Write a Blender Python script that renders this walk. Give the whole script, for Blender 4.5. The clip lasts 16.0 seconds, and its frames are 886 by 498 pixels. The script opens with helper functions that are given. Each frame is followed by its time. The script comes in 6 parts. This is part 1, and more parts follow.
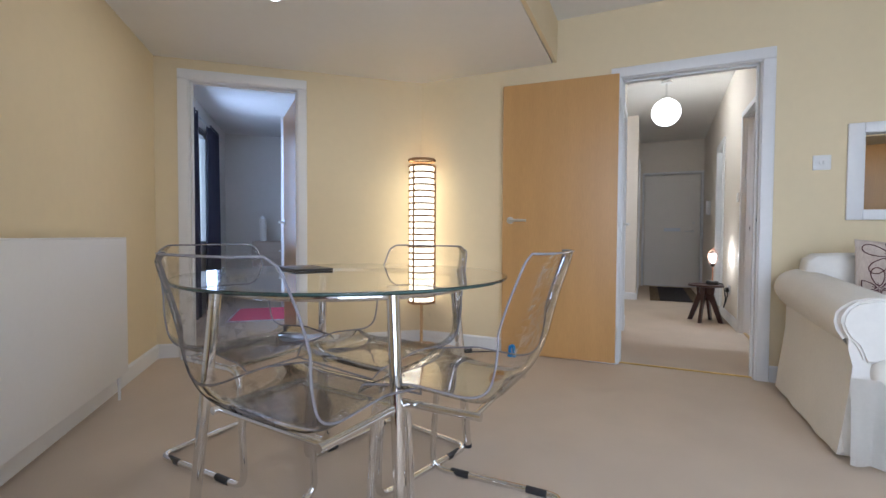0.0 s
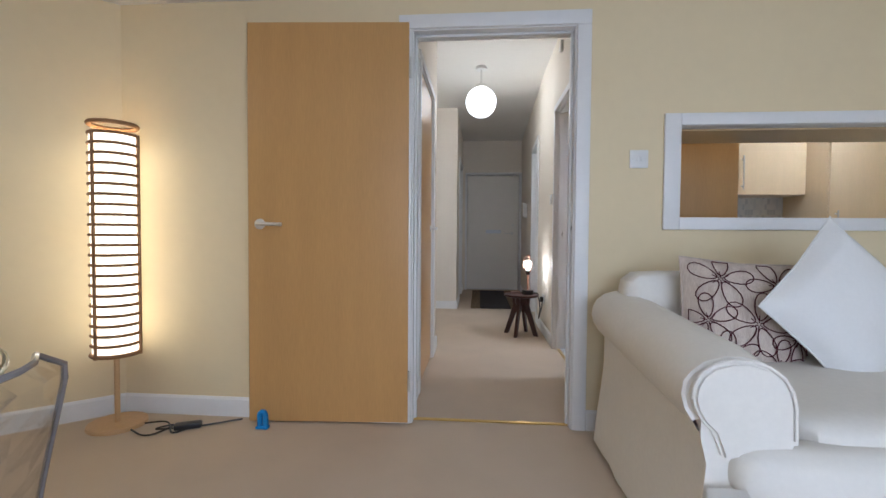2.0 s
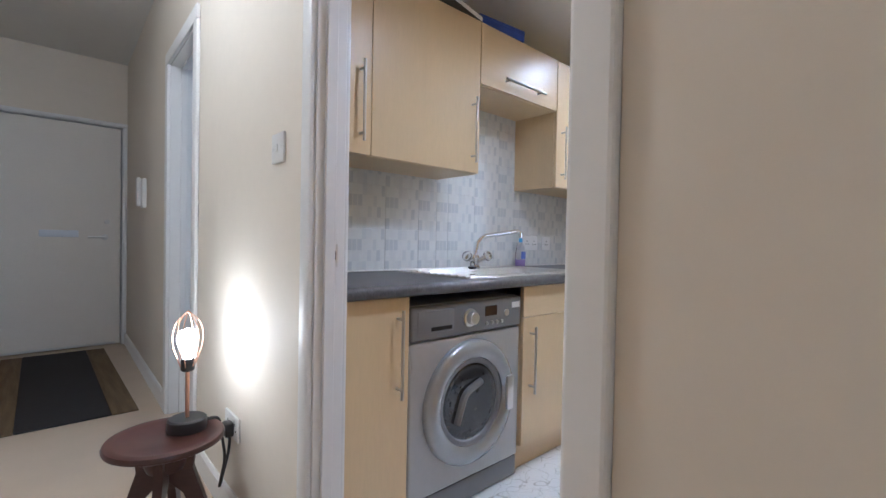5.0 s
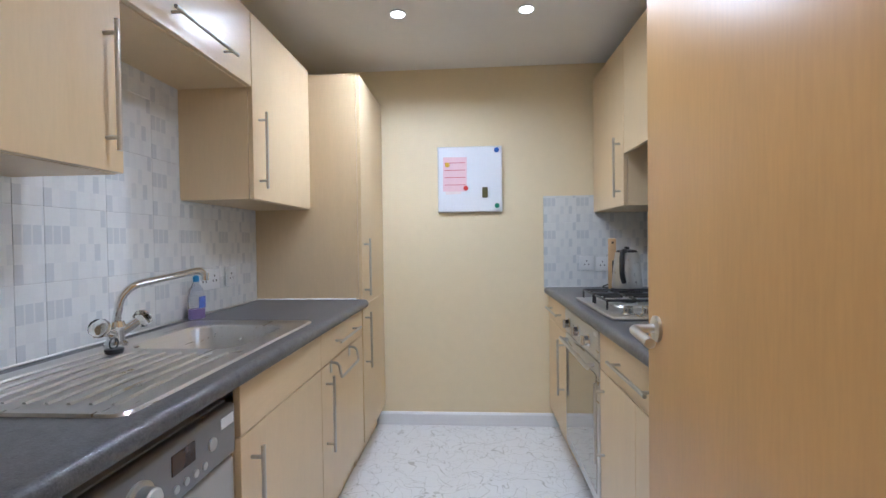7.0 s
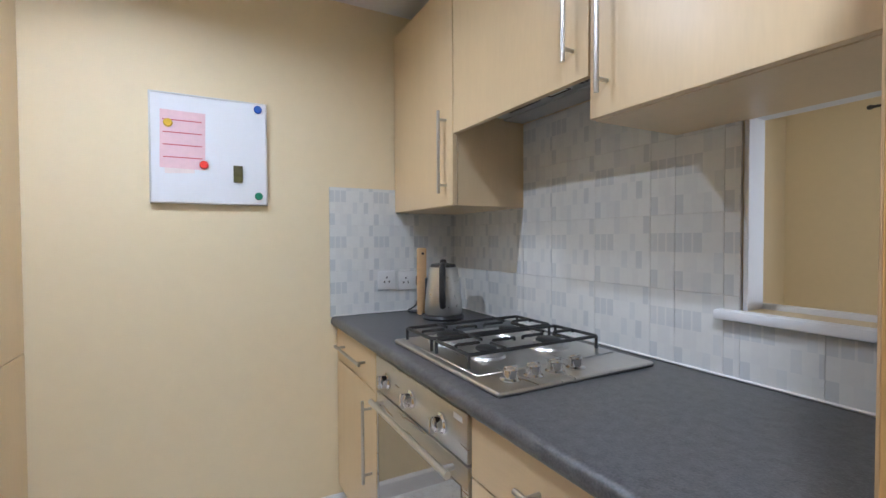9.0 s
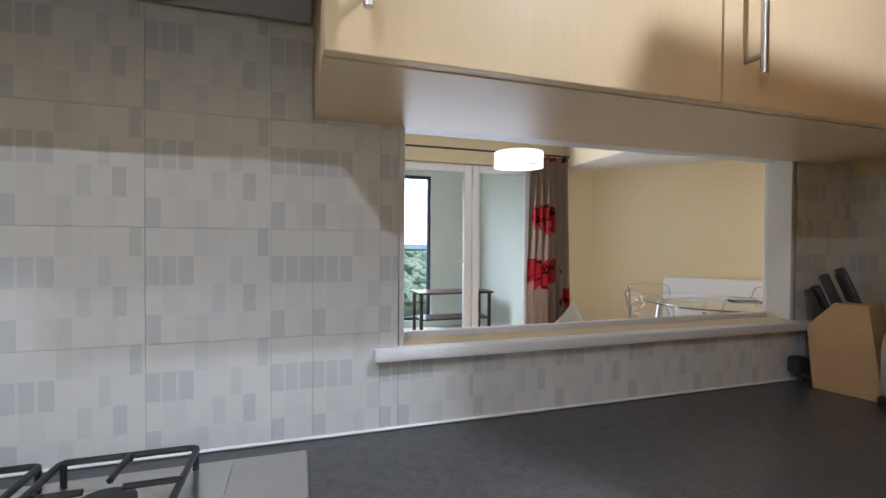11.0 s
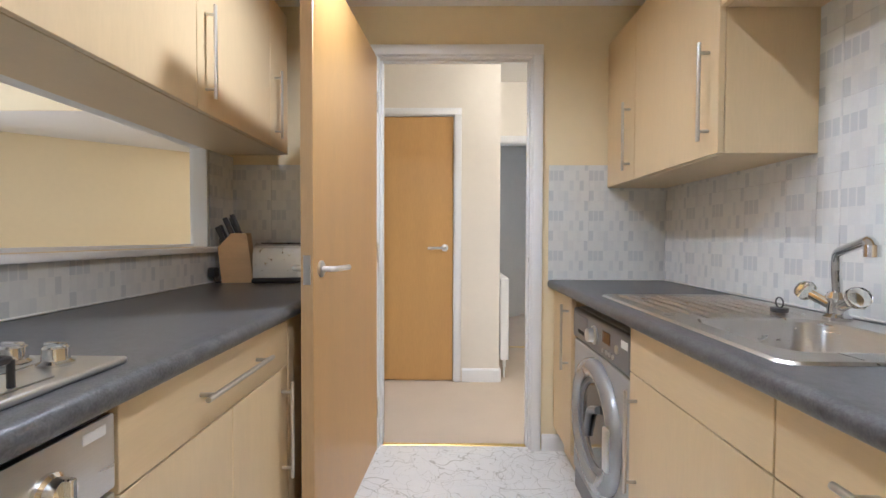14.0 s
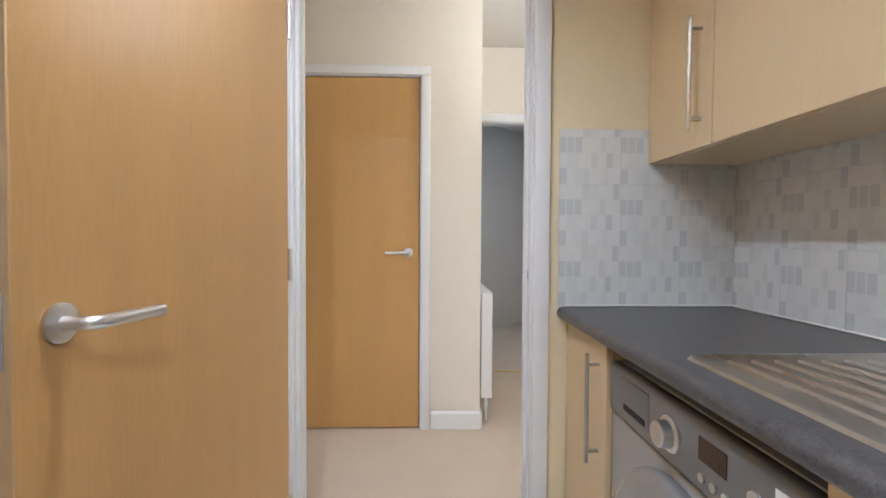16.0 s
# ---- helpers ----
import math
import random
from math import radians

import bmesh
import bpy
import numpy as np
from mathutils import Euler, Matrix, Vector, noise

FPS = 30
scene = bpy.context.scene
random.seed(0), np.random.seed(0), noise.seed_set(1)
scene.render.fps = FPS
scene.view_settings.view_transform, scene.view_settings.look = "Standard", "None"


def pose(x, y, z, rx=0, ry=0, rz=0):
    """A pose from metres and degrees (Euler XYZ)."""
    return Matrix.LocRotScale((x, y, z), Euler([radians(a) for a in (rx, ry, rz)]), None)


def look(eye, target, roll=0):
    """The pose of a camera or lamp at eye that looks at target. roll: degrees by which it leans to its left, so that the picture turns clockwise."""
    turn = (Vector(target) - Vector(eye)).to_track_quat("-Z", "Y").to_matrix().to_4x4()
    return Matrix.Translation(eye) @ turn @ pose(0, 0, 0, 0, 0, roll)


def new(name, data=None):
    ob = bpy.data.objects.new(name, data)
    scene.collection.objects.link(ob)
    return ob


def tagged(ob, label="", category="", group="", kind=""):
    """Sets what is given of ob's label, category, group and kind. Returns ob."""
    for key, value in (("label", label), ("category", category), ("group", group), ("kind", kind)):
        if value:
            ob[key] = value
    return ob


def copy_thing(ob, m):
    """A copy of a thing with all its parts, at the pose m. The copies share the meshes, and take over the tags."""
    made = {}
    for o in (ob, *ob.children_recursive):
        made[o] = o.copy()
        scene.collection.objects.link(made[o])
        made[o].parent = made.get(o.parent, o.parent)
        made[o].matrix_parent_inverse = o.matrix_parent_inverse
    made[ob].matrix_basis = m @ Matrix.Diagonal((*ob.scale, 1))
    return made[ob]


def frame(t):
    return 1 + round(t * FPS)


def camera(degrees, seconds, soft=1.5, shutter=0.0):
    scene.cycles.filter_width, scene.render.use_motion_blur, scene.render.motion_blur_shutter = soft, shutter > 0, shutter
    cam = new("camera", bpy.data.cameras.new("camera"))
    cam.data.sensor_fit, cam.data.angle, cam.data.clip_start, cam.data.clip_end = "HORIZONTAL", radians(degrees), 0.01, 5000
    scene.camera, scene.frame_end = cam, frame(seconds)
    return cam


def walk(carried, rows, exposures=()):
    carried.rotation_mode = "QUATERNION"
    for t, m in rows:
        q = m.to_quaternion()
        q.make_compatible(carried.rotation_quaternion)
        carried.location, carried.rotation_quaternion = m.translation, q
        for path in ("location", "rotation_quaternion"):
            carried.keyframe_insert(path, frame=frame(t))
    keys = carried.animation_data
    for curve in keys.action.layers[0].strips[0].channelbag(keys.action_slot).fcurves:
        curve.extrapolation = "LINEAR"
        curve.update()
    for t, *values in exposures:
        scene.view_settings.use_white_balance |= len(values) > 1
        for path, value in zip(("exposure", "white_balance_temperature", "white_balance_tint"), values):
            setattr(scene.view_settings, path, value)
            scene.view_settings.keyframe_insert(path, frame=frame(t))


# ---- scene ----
import itertools

cam = camera(89.7, 16.0)
PATH = [
    (0, (-0.092, -3.289, 0.881), (-0.921, -1.469, 0.823), 0.3),
    (0.5, (-0.083, -3.1, 0.9), (-0.832, -1.247, 0.842), 0.4),
    (1, (-0.045, -2.847, 0.921), (-0.619, -0.932, 0.863), 0.4),
    (1.5, (0.012, -2.565, 0.937), (-0.333, -0.596, 0.877), 0.4),
    (2, (0.075, -2.208, 0.952), (-0.085, -0.216, 0.889), 0.4),
    (2.5, (0.133, -1.79, 0.974), (0.051, 0.207, 0.908), 0.4),
    (3, (0.138, -1.312, 0.98), (0.107, 0.687, 0.916), 0.6),
    (3.5, (0.127, -0.788, 0.987), (0.13, 1.211, 0.923), 0.5),
    (4, (0.099, -0.279, 0.989), (0.193, 1.718, 0.927), 0.6),
    (4.5, (0.101, 0.171, 0.989), (0.754, 2.061, 0.946), 1.1),
    (5, (0.19, 0.512, 1.008), (1.536, 1.991, 0.975), 1.1),
    (5.2, (0.248, 0.612, 1.024), (1.795, 1.88, 0.998), 0.9),
    (7.3, (0.801, 1.133, 1.167), (2.798, 1.24, 1.128), -0.7),
    (7.5, (0.88, 1.137, 1.172), (2.877, 1.239, 1.132), -0.6),
    (8, (1.088, 1.193, 1.186), (3.087, 1.163, 1.137), -0.6),
    (8.2, (1.179, 1.202, 1.183), (3.174, 1.061, 1.137), -0.4),
    (10.3, (2.065, 1.001, 1.238), (2.343, -0.979, 1.211), -0.1),
    (10.5, (2.128, 0.975, 1.239), (2.152, -1.025, 1.221), 0.0),
    (11, (2.316, 0.939, 1.239), (1.704, -0.965, 1.208), 0.4),
    (11.5, (2.52, 0.964, 1.211), (1.241, -0.573, 1.169), 0.4),
    (12, (2.708, 0.987, 1.195), (0.987, -0.03, 1.141), 0.5),
    (12.5, (2.831, 1.083, 1.155), (0.916, 0.511, 1.106), 0.3),
    (13, (2.932, 1.13, 1.124), (0.953, 0.842, 1.074), 0.2),
    (13.5, (2.998, 1.142, 1.095), (1.002, 1.032, 1.048), 0.2),
    (14, (3.026, 1.156, 1.073), (1.027, 1.129, 1.024), 0.2),
    (14.5, (2.974, 1.172, 1.064), (0.974, 1.192, 1.013), 0.2),
    (15, (2.831, 1.204, 1.071), (0.832, 1.241, 1.019), 0.3),
    (15.5, (2.568, 1.211, 1.089), (0.57, 1.267, 1.033), 0.3),
    (16, (2.214, 1.228, 1.089), (0.216, 1.301, 1.034), 0.3),
]
walk(cam, [(t, look(eye, target, roll)) for t, eye, target, roll in PATH], [(0.0, -0.5, 5250, 10), (1.5, -0.65, 5250, 10), (2.5, -0.66, 5250, 10), (3.0, -0.58, 5200, 10), (3.5, -0.38, 5150, 10), (4.0, -0.22, 5150, 10), (4.5, -0.3, 5100, 10), (5.2, -0.27, 4950, 10), (8.0, -0.35, 5300, 10), (10.5, -0.3, 5400, 10), (11.5, -0.32, 5550, 10), (13.0, 0.0, 5600, 10), (15.0, -0.02, 5600, 10), (16.0, -0.1, 5450, 10)])

# ---- light ----
world = bpy.data.worlds.new("sky")
scene.world = world
world.use_nodes = True
wn = world.node_tree.nodes
wl = world.node_tree.links
sky = wn.new("ShaderNodeTexSky")
sky.sky_type, sky.sun_disc = "NISHITA", False
sky.sun_elevation, sky.sun_rotation = radians(48), radians(-21)
wl.new(sky.outputs[0], wn["Background"].inputs[0])
wn["Background"].inputs[1].default_value = 0.15
scene.view_settings.exposure = 0.0


def lamp_area(name, m, power, sx, sy, color=(1, 1, 1), shape="RECTANGLE", spread=180):
    data = bpy.data.lights.new(name, "AREA")
    data.energy, data.shape, data.size, data.size_y, data.color, data.spread = power, shape, sx, sy, color, radians(spread)
    ob = new(name, data)
    ob.matrix_world = m
    return ob


def lamp_point(name, place, power, color, radius):
    data = bpy.data.lights.new(name, "POINT")
    data.energy, data.color, data.shadow_soft_size = power, color, radius
    ob = new(name, data)
    ob.location = place
    return ob


sun_data = bpy.data.lights.new("sun", "SUN")
sun_data.energy, sun_data.angle, sun_data.color = 4.5, radians(6), (1.0, 0.96, 0.9)
sun_ob = new("sun", sun_data)
sun_ob.matrix_world = look((0, 0, 20), (5, -13, 4))

WARM = (1.0, 0.74, 0.40)
SOFT = (1.0, 0.87, 0.70)
DAY = (0.94, 0.95, 1.0)
# area lamps standing in for daylight at two openings, then three added fills
ROT_LAMP = Matrix.Translation((-3.247, -1.266, 0)) @ Matrix.Rotation(math.atan2(0.656, 0.755), 4, "Z") @ pose(0.05, 1.6, 1.4, 90, 0, -90)
lamp_area("daylight_french_doors", look((0.75, -3.62, 1.25), (0.75, 0, 1.1)), 58, 2.4, 1.9, DAY)
lamp_area("daylight_bedroom", ROT_LAMP, 20, 0.5, 1.2, (0.62, 0.74, 1.0))
# added bluish fill inside the back room, whose walls have no window
lamp_area("back_room_fill", look((-2.7, 0.93, 1.5), (-2.7, 3.0, 1.1)), 110, 1.4, 1.2, (0.74, 0.84, 1.0))
# added bluish fill inside the closed bathroom, no window is built there
lamp_area("bathroom_fill", look((2.3, 3.3, 1.6), (0.7, 3.1, 1.2)), 8, 0.8, 0.9, (0.70, 0.82, 1.0))
# added lamp above the porch windows, out of view, boosting the sky's light
lamp_area("porch_fill", look((1.9, -5.95, 2.9), (1.5, -3.4, 0.6)), 300, 3.0, 1.1, DAY)
# lamps
KITCHEN_SPOTS = [(1.59, 0.915, 13), (2.78, 1.455, 13), (2.79, 0.86, 2.5)]
for sx, sy, power in KITCHEN_SPOTS:
    lamp_area("kitchen_spot_light", pose(sx, sy, 2.212), power, 0.04, 0.04, (0.96, 0.97, 1.0), "DISK", 155)
lamp_area("dining_spot_light", pose(-1.89, -1.5, 2.115), 5, 0.07, 0.07, SOFT, "DISK")
for lz in (0.55, 0.9, 1.25):
    lamp_point("floor_lamp_light", (-1.70, -0.165, lz), 2.3, WARM, 0.04)
lamp_point("globe_light", (0.084, 2.15, 2.25), 30, (1.0, 0.90, 0.76), 0.14)
lamp_point("bulb_light", (0.548, 2.115, 0.675), 1.6, (1.0, 0.85, 0.66), 0.025)


# ---- materials ----
def mat(name, color, rough=0.5, metal=0.0, vary=0.06, scale=6.0, bump=0.0, bscale=200.0, stretch=(1, 1, 1), dark=None, fine=None, spec=None, coord="Object"):
    """Principled material with a two-scale colour variation and a fine relief."""
    m = bpy.data.materials.new(name)
    m.use_nodes = True
    n, l = m.node_tree.nodes, m.node_tree.links
    b = n["Principled BSDF"]
    b.inputs["Roughness"].default_value, b.inputs["Metallic"].default_value = rough, metal
    if spec is not None:
        b.inputs["Specular IOR Level"].default_value = spec
    tc = n.new("ShaderNodeTexCoord")
    mp = n.new("ShaderNodeMapping")
    mp.inputs["Scale"].default_value = stretch
    l.new(tc.outputs[coord], mp.inputs[0])
    n1 = n.new("ShaderNodeTexNoise")
    n1.inputs["Scale"].default_value, n1.inputs["Detail"].default_value = scale, 5
    n2 = n.new("ShaderNodeTexNoise")
    n2.inputs["Scale"].default_value, n2.inputs["Detail"].default_value = fine or scale * 9, 3
    l.new(mp.outputs[0], n1.inputs[0])
    l.new(mp.outputs[0], n2.inputs[0])
    add = n.new("ShaderNodeMath")
    add.operation = "MULTIPLY_ADD"
    l.new(n2.outputs["Fac"], add.inputs[0])
    add.inputs[1].default_value = 0.5
    half = n.new("ShaderNodeMath")
    half.operation = "MULTIPLY"
    half.inputs[1].default_value = 0.5
    l.new(n1.outputs["Fac"], half.inputs[0])
    l.new(half.outputs[0], add.inputs[2])
    ramp = n.new("ShaderNodeValToRGB")
    lo = dark or tuple(c * (1 - vary) for c in color)
    hi = tuple(min(1, c * (1 + vary)) for c in color)
    ramp.color_ramp.elements[0].position, ramp.color_ramp.elements[1].position = 0.32, 0.68
    ramp.color_ramp.elements[0].color, ramp.color_ramp.elements[1].color = (*lo, 1), (*hi, 1)
    l.new(add.outputs[0], ramp.inputs[0])
    l.new(ramp.outputs[0], b.inputs["Base Color"])
    rr = n.new("ShaderNodeMapRange")
    rr.inputs["To Min"].default_value, rr.inputs["To Max"].default_value = max(0.02, rough - 0.02), min(1, rough + 0.02)
    l.new(n1.outputs["Fac"], rr.inputs[0])
    l.new(rr.outputs[0], b.inputs["Roughness"])
    if bump:
        nb = n.new("ShaderNodeTexNoise")
        nb.inputs["Scale"].default_value, nb.inputs["Detail"].default_value = bscale, 3
        l.new(mp.outputs[0], nb.inputs[0])
        bp = n.new("ShaderNodeBump")
        bp.inputs["Strength"].default_value, bp.inputs["Distance"].default_value = bump, 0.002
        l.new(nb.outputs["Fac"], bp.inputs["Height"])
        l.new(bp.outputs[0], b.inputs["Normal"])
    return m


def glow(name, color, strength):
    m = bpy.data.materials.new(name)
    m.use_nodes = True
    b = m.node_tree.nodes["Principled BSDF"]
    b.inputs["Base Color"].default_value = (*color, 1)
    b.inputs["Emission Color"].default_value = (*color, 1)
    b.inputs["Emission Strength"].default_value = strength
    return m


def glass(name, color=(1, 1, 1), rough=0.0, ior=1.45):
    m = bpy.data.materials.new(name)
    m.use_nodes = True
    b = m.node_tree.nodes["Principled BSDF"]
    b.inputs["Base Color"].default_value = (*color, 1)
    b.inputs["Roughness"].default_value, b.inputs["IOR"].default_value = rough, ior
    b.inputs["Transmission Weight"].default_value = 1.0
    return m


def clear_sheet(name, tint, rough, ior):
    """Thin clear plastic: see-through, with a gloss that grows at a slant."""
    m = bpy.data.materials.new(name)
    m.use_nodes = True
    n, l = m.node_tree.nodes, m.node_tree.links
    n.remove(n["Principled BSDF"])
    clear, gloss, mix, fr = n.new("ShaderNodeBsdfTransparent"), n.new("ShaderNodeBsdfGlossy"), n.new("ShaderNodeMixShader"), n.new("ShaderNodeFresnel")
    clear.inputs["Color"].default_value = (*tint, 1)
    gloss.inputs["Roughness"].default_value = rough
    fr.inputs["IOR"].default_value = ior
    l.new(fr.outputs[0], mix.inputs[0])
    l.new(clear.outputs[0], mix.inputs[1])
    l.new(gloss.outputs[0], mix.inputs[2])
    l.new(mix.outputs[0], n["Material Output"].inputs["Surface"])
    return m


CREAM = mat("cream_paint", (0.78, 0.66, 0.43), 0.7, vary=0.02, scale=2, bump=0.06, bscale=350)
HALL = mat("ivory_paint", (0.76, 0.70, 0.61), 0.7, vary=0.02, scale=2, bump=0.06, bscale=350)
ROOMW = mat("white_wall_paint", (0.74, 0.71, 0.66), 0.7, vary=0.02, scale=2, bump=0.05, bscale=350)
CEIL = mat("ceiling_paint", (0.78, 0.76, 0.72), 0.8, vary=0.015, scale=2, bump=0.04, bscale=300)
GLOSSW = mat("white_gloss_paint", (0.80, 0.80, 0.80), 0.38, vary=0.015, scale=5)
CARPET = mat("beige_carpet", (0.60, 0.50, 0.39), 0.95, vary=0.07, scale=3, fine=420, bump=0.9, bscale=650, spec=0.1)
BEECH = mat("beech_laminate", (0.69, 0.53, 0.312), 0.33, vary=0.035, scale=3, fine=26, stretch=(6, 6, 0.7), bump=0.02, bscale=60)
BEECH_H = mat("beech_laminate_across", (0.69, 0.53, 0.312), 0.33, vary=0.035, scale=3, fine=26, stretch=(0.7, 6, 6), bump=0.02, bscale=60)
VENEER = mat("door_veneer", (0.56, 0.325, 0.115), 0.30, vary=0.07, scale=2.2, fine=30, stretch=(5, 5, 0.5), bump=0.02, bscale=60)
LEAFEDGE = mat("door_edge_lipping", (0.50, 0.34, 0.18), 0.4, vary=0.07, scale=4, stretch=(6, 6, 0.6))
WORKTOP = mat("slate_worktop", (0.082, 0.080, 0.081), 0.34, vary=0.5, scale=45, fine=230, bump=0.25, bscale=300)
STEEL = mat("brushed_steel", (0.62, 0.61, 0.59), 0.28, 1.0, vary=0.05, scale=4, stretch=(1, 12, 12), bump=0.03, bscale=80)
CHROME = mat("chrome", (0.80, 0.80, 0.80), 0.07, 1.0, vary=0.02, scale=5)
SATIN = mat("satin_aluminium", (0.70, 0.70, 0.69), 0.32, 1.0, vary=0.03, scale=8)
NICKEL = mat("brushed_nickel_bar", (0.58, 0.56, 0.53), 0.3, 1.0, vary=0.03, scale=8)
IRON = mat("black_enamel", (0.02, 0.02, 0.02), 0.4, vary=0.2, scale=20, bump=0.1, bscale=200)
BLACK = mat("black_plastic", (0.025, 0.025, 0.027), 0.35, vary=0.1, scale=10)
# near-black that puts the shade of gaps, slots and holes into colour
DARK = mat("gap_shade_black", (0.015, 0.014, 0.013), 0.8, vary=0.1)
WHITEP = mat("white_plastic", (0.78, 0.78, 0.77), 0.3, vary=0.01)
WMGREY = mat("silver_grey_enamel", (0.44, 0.44, 0.435), 0.34, 0.35, vary=0.03, scale=6)
WMDARK = mat("darker_grey_plastic", (0.21, 0.21, 0.215), 0.35, 0.3, vary=0.03, scale=6)
BRASS = mat("brass_strip", (0.72, 0.52, 0.18), 0.3, 1.0, vary=0.08, scale=20)
ACRYL = clear_sheet("clear_acrylic", (0.965, 0.96, 0.955), 0.05, 1.22)
GLASS = glass("clear_glass", (0.985, 1.0, 0.99), 0.0, 1.42)
PANE = glass("window_glass", (1, 1, 1), 0.0, 1.05)
WENGE = mat("dark_stained_wood", (0.055, 0.022, 0.018), 0.3, vary=0.25, scale=4, stretch=(1, 1, 6))
SOFA = mat("white_cotton_cover", (0.80, 0.77, 0.71), 0.9, vary=0.03, scale=7, bump=0.35, bscale=500, spec=0.15)
CUSHW = mat("white_cushion_cotton", (0.80, 0.79, 0.77), 0.9, vary=0.02, scale=9, bump=0.3, bscale=600, spec=0.1)
GROUT = mat("white_grout", (0.66, 0.645, 0.61), 0.8, vary=0.04, scale=30)
SEAL = mat("white_sealant", (0.82, 0.81, 0.78), 0.4, vary=0.02)
OAKB = mat("birch_wood", (0.62, 0.40, 0.20), 0.45, vary=0.08, scale=6, stretch=(1, 1, 8))
BLUEC = mat("blue_card", (0.03, 0.07, 0.35), 0.5, vary=0.08)
BLUER = mat("blue_rubber", (0.02, 0.22, 0.55), 0.5, vary=0.05)
CURTD = mat("slate_blue_curtain", (0.075, 0.075, 0.11), 0.9, vary=0.12, scale=12, stretch=(8, 8, 1), bump=0.3, bscale=400)
PINK = mat("pink_bedding", (0.65, 0.10, 0.16), 0.9, vary=0.08, scale=8)
PALEBL = mat("pale_bedding", (0.72, 0.72, 0.76), 0.9, vary=0.03, scale=8)
SHADEG = glow("lit_paper_shade", (1.0, 0.86, 0.60), 4.2)
GLOBEG = glow("lit_opal_glass", (1.0, 0.93, 0.80), 6.0)
BULBG = glow("lit_bulb", (1.0, 0.92, 0.78), 60.0)
SPOTG = glow("lit_spot", (1.0, 0.96, 0.88), 25.0)
RATTAN = mat("dark_rattan", (0.30, 0.17, 0.08), 0.7, vary=0.15, scale=30, bump=0.3)


def tile_mat():
    """Glazed tile printed with four rows of small upright bars, the same on every tile."""
    m = mat("printed_tile", (0.95, 0.95, 0.94), 0.16, vary=0.03, scale=8)
    n, l = m.node_tree.nodes, m.node_tree.links
    b = n["Principled BSDF"]
    tc = n.new("ShaderNodeTexCoord")
    sp = n.new("ShaderNodeSeparateXYZ")
    l.new(tc.outputs["Object"], sp.inputs[0])

    def calc(op, a, c):
        k = n.new("ShaderNodeMath")
        k.operation = op
        l.new(a, k.inputs[0])
        k.inputs[1].default_value = c
        return k.outputs[0]
    across = calc("FRACT", calc("DIVIDE", sp.outputs[0], 0.199), 0.0)
    row = calc("FLOOR", calc("DIVIDE", sp.outputs[2], 0.0498), 0.0)
    plain, pale, mid, deep = (0.76, 0.765, 0.75), (0.73, 0.735, 0.725), (0.685, 0.70, 0.70), (0.625, 0.645, 0.655)
    bars = (
        ((0.0, deep), (0.11, plain), (0.22, pale), (0.38, mid), (0.48, plain), (0.70, pale), (0.80, plain)),
        ((0.0, plain), (0.12, pale), (0.30, plain), (0.51, mid), (0.61, plain), (0.76, deep), (0.86, plain)),
        ((0.0, deep), (0.10, pale), (0.125, deep), (0.225, pale), (0.25, deep), (0.36, plain), (0.66, mid), (0.75, plain)),
        ((0.0, plain), (0.37, mid), (0.48, pale), (0.62, plain), (0.88, deep), (0.97, plain)),
    )
    shade = None
    for k, stops in enumerate(bars):
        ramp = n.new("ShaderNodeValToRGB")
        ramp.color_ramp.interpolation = "CONSTANT"
        while len(ramp.color_ramp.elements) > 1:
            ramp.color_ramp.elements.remove(ramp.color_ramp.elements[0])
        ramp.color_ramp.elements[0].position, ramp.color_ramp.elements[0].color = stops[0][0], (*stops[0][1], 1)
        for at, col in stops[1:]:
            ramp.color_ramp.elements.new(at).color = (*col, 1)
        l.new(across, ramp.inputs[0])
        if shade is None:
            shade = ramp.outputs[0]
            continue
        pick = n.new("ShaderNodeMixRGB")
        l.new(calc("GREATER_THAN", row, k - 0.5), pick.inputs[0])
        l.new(shade, pick.inputs[1])
        l.new(ramp.outputs[0], pick.inputs[2])
        shade = pick.outputs[0]
    old = b.inputs["Base Color"].links[0].from_socket
    mix = n.new("ShaderNodeMixRGB")
    mix.blend_type, mix.inputs[0].default_value = "MULTIPLY", 1.0
    l.new(shade, mix.inputs[1])
    l.new(old, mix.inputs[2])
    l.new(mix.outputs[0], b.inputs["Base Color"])
    return m


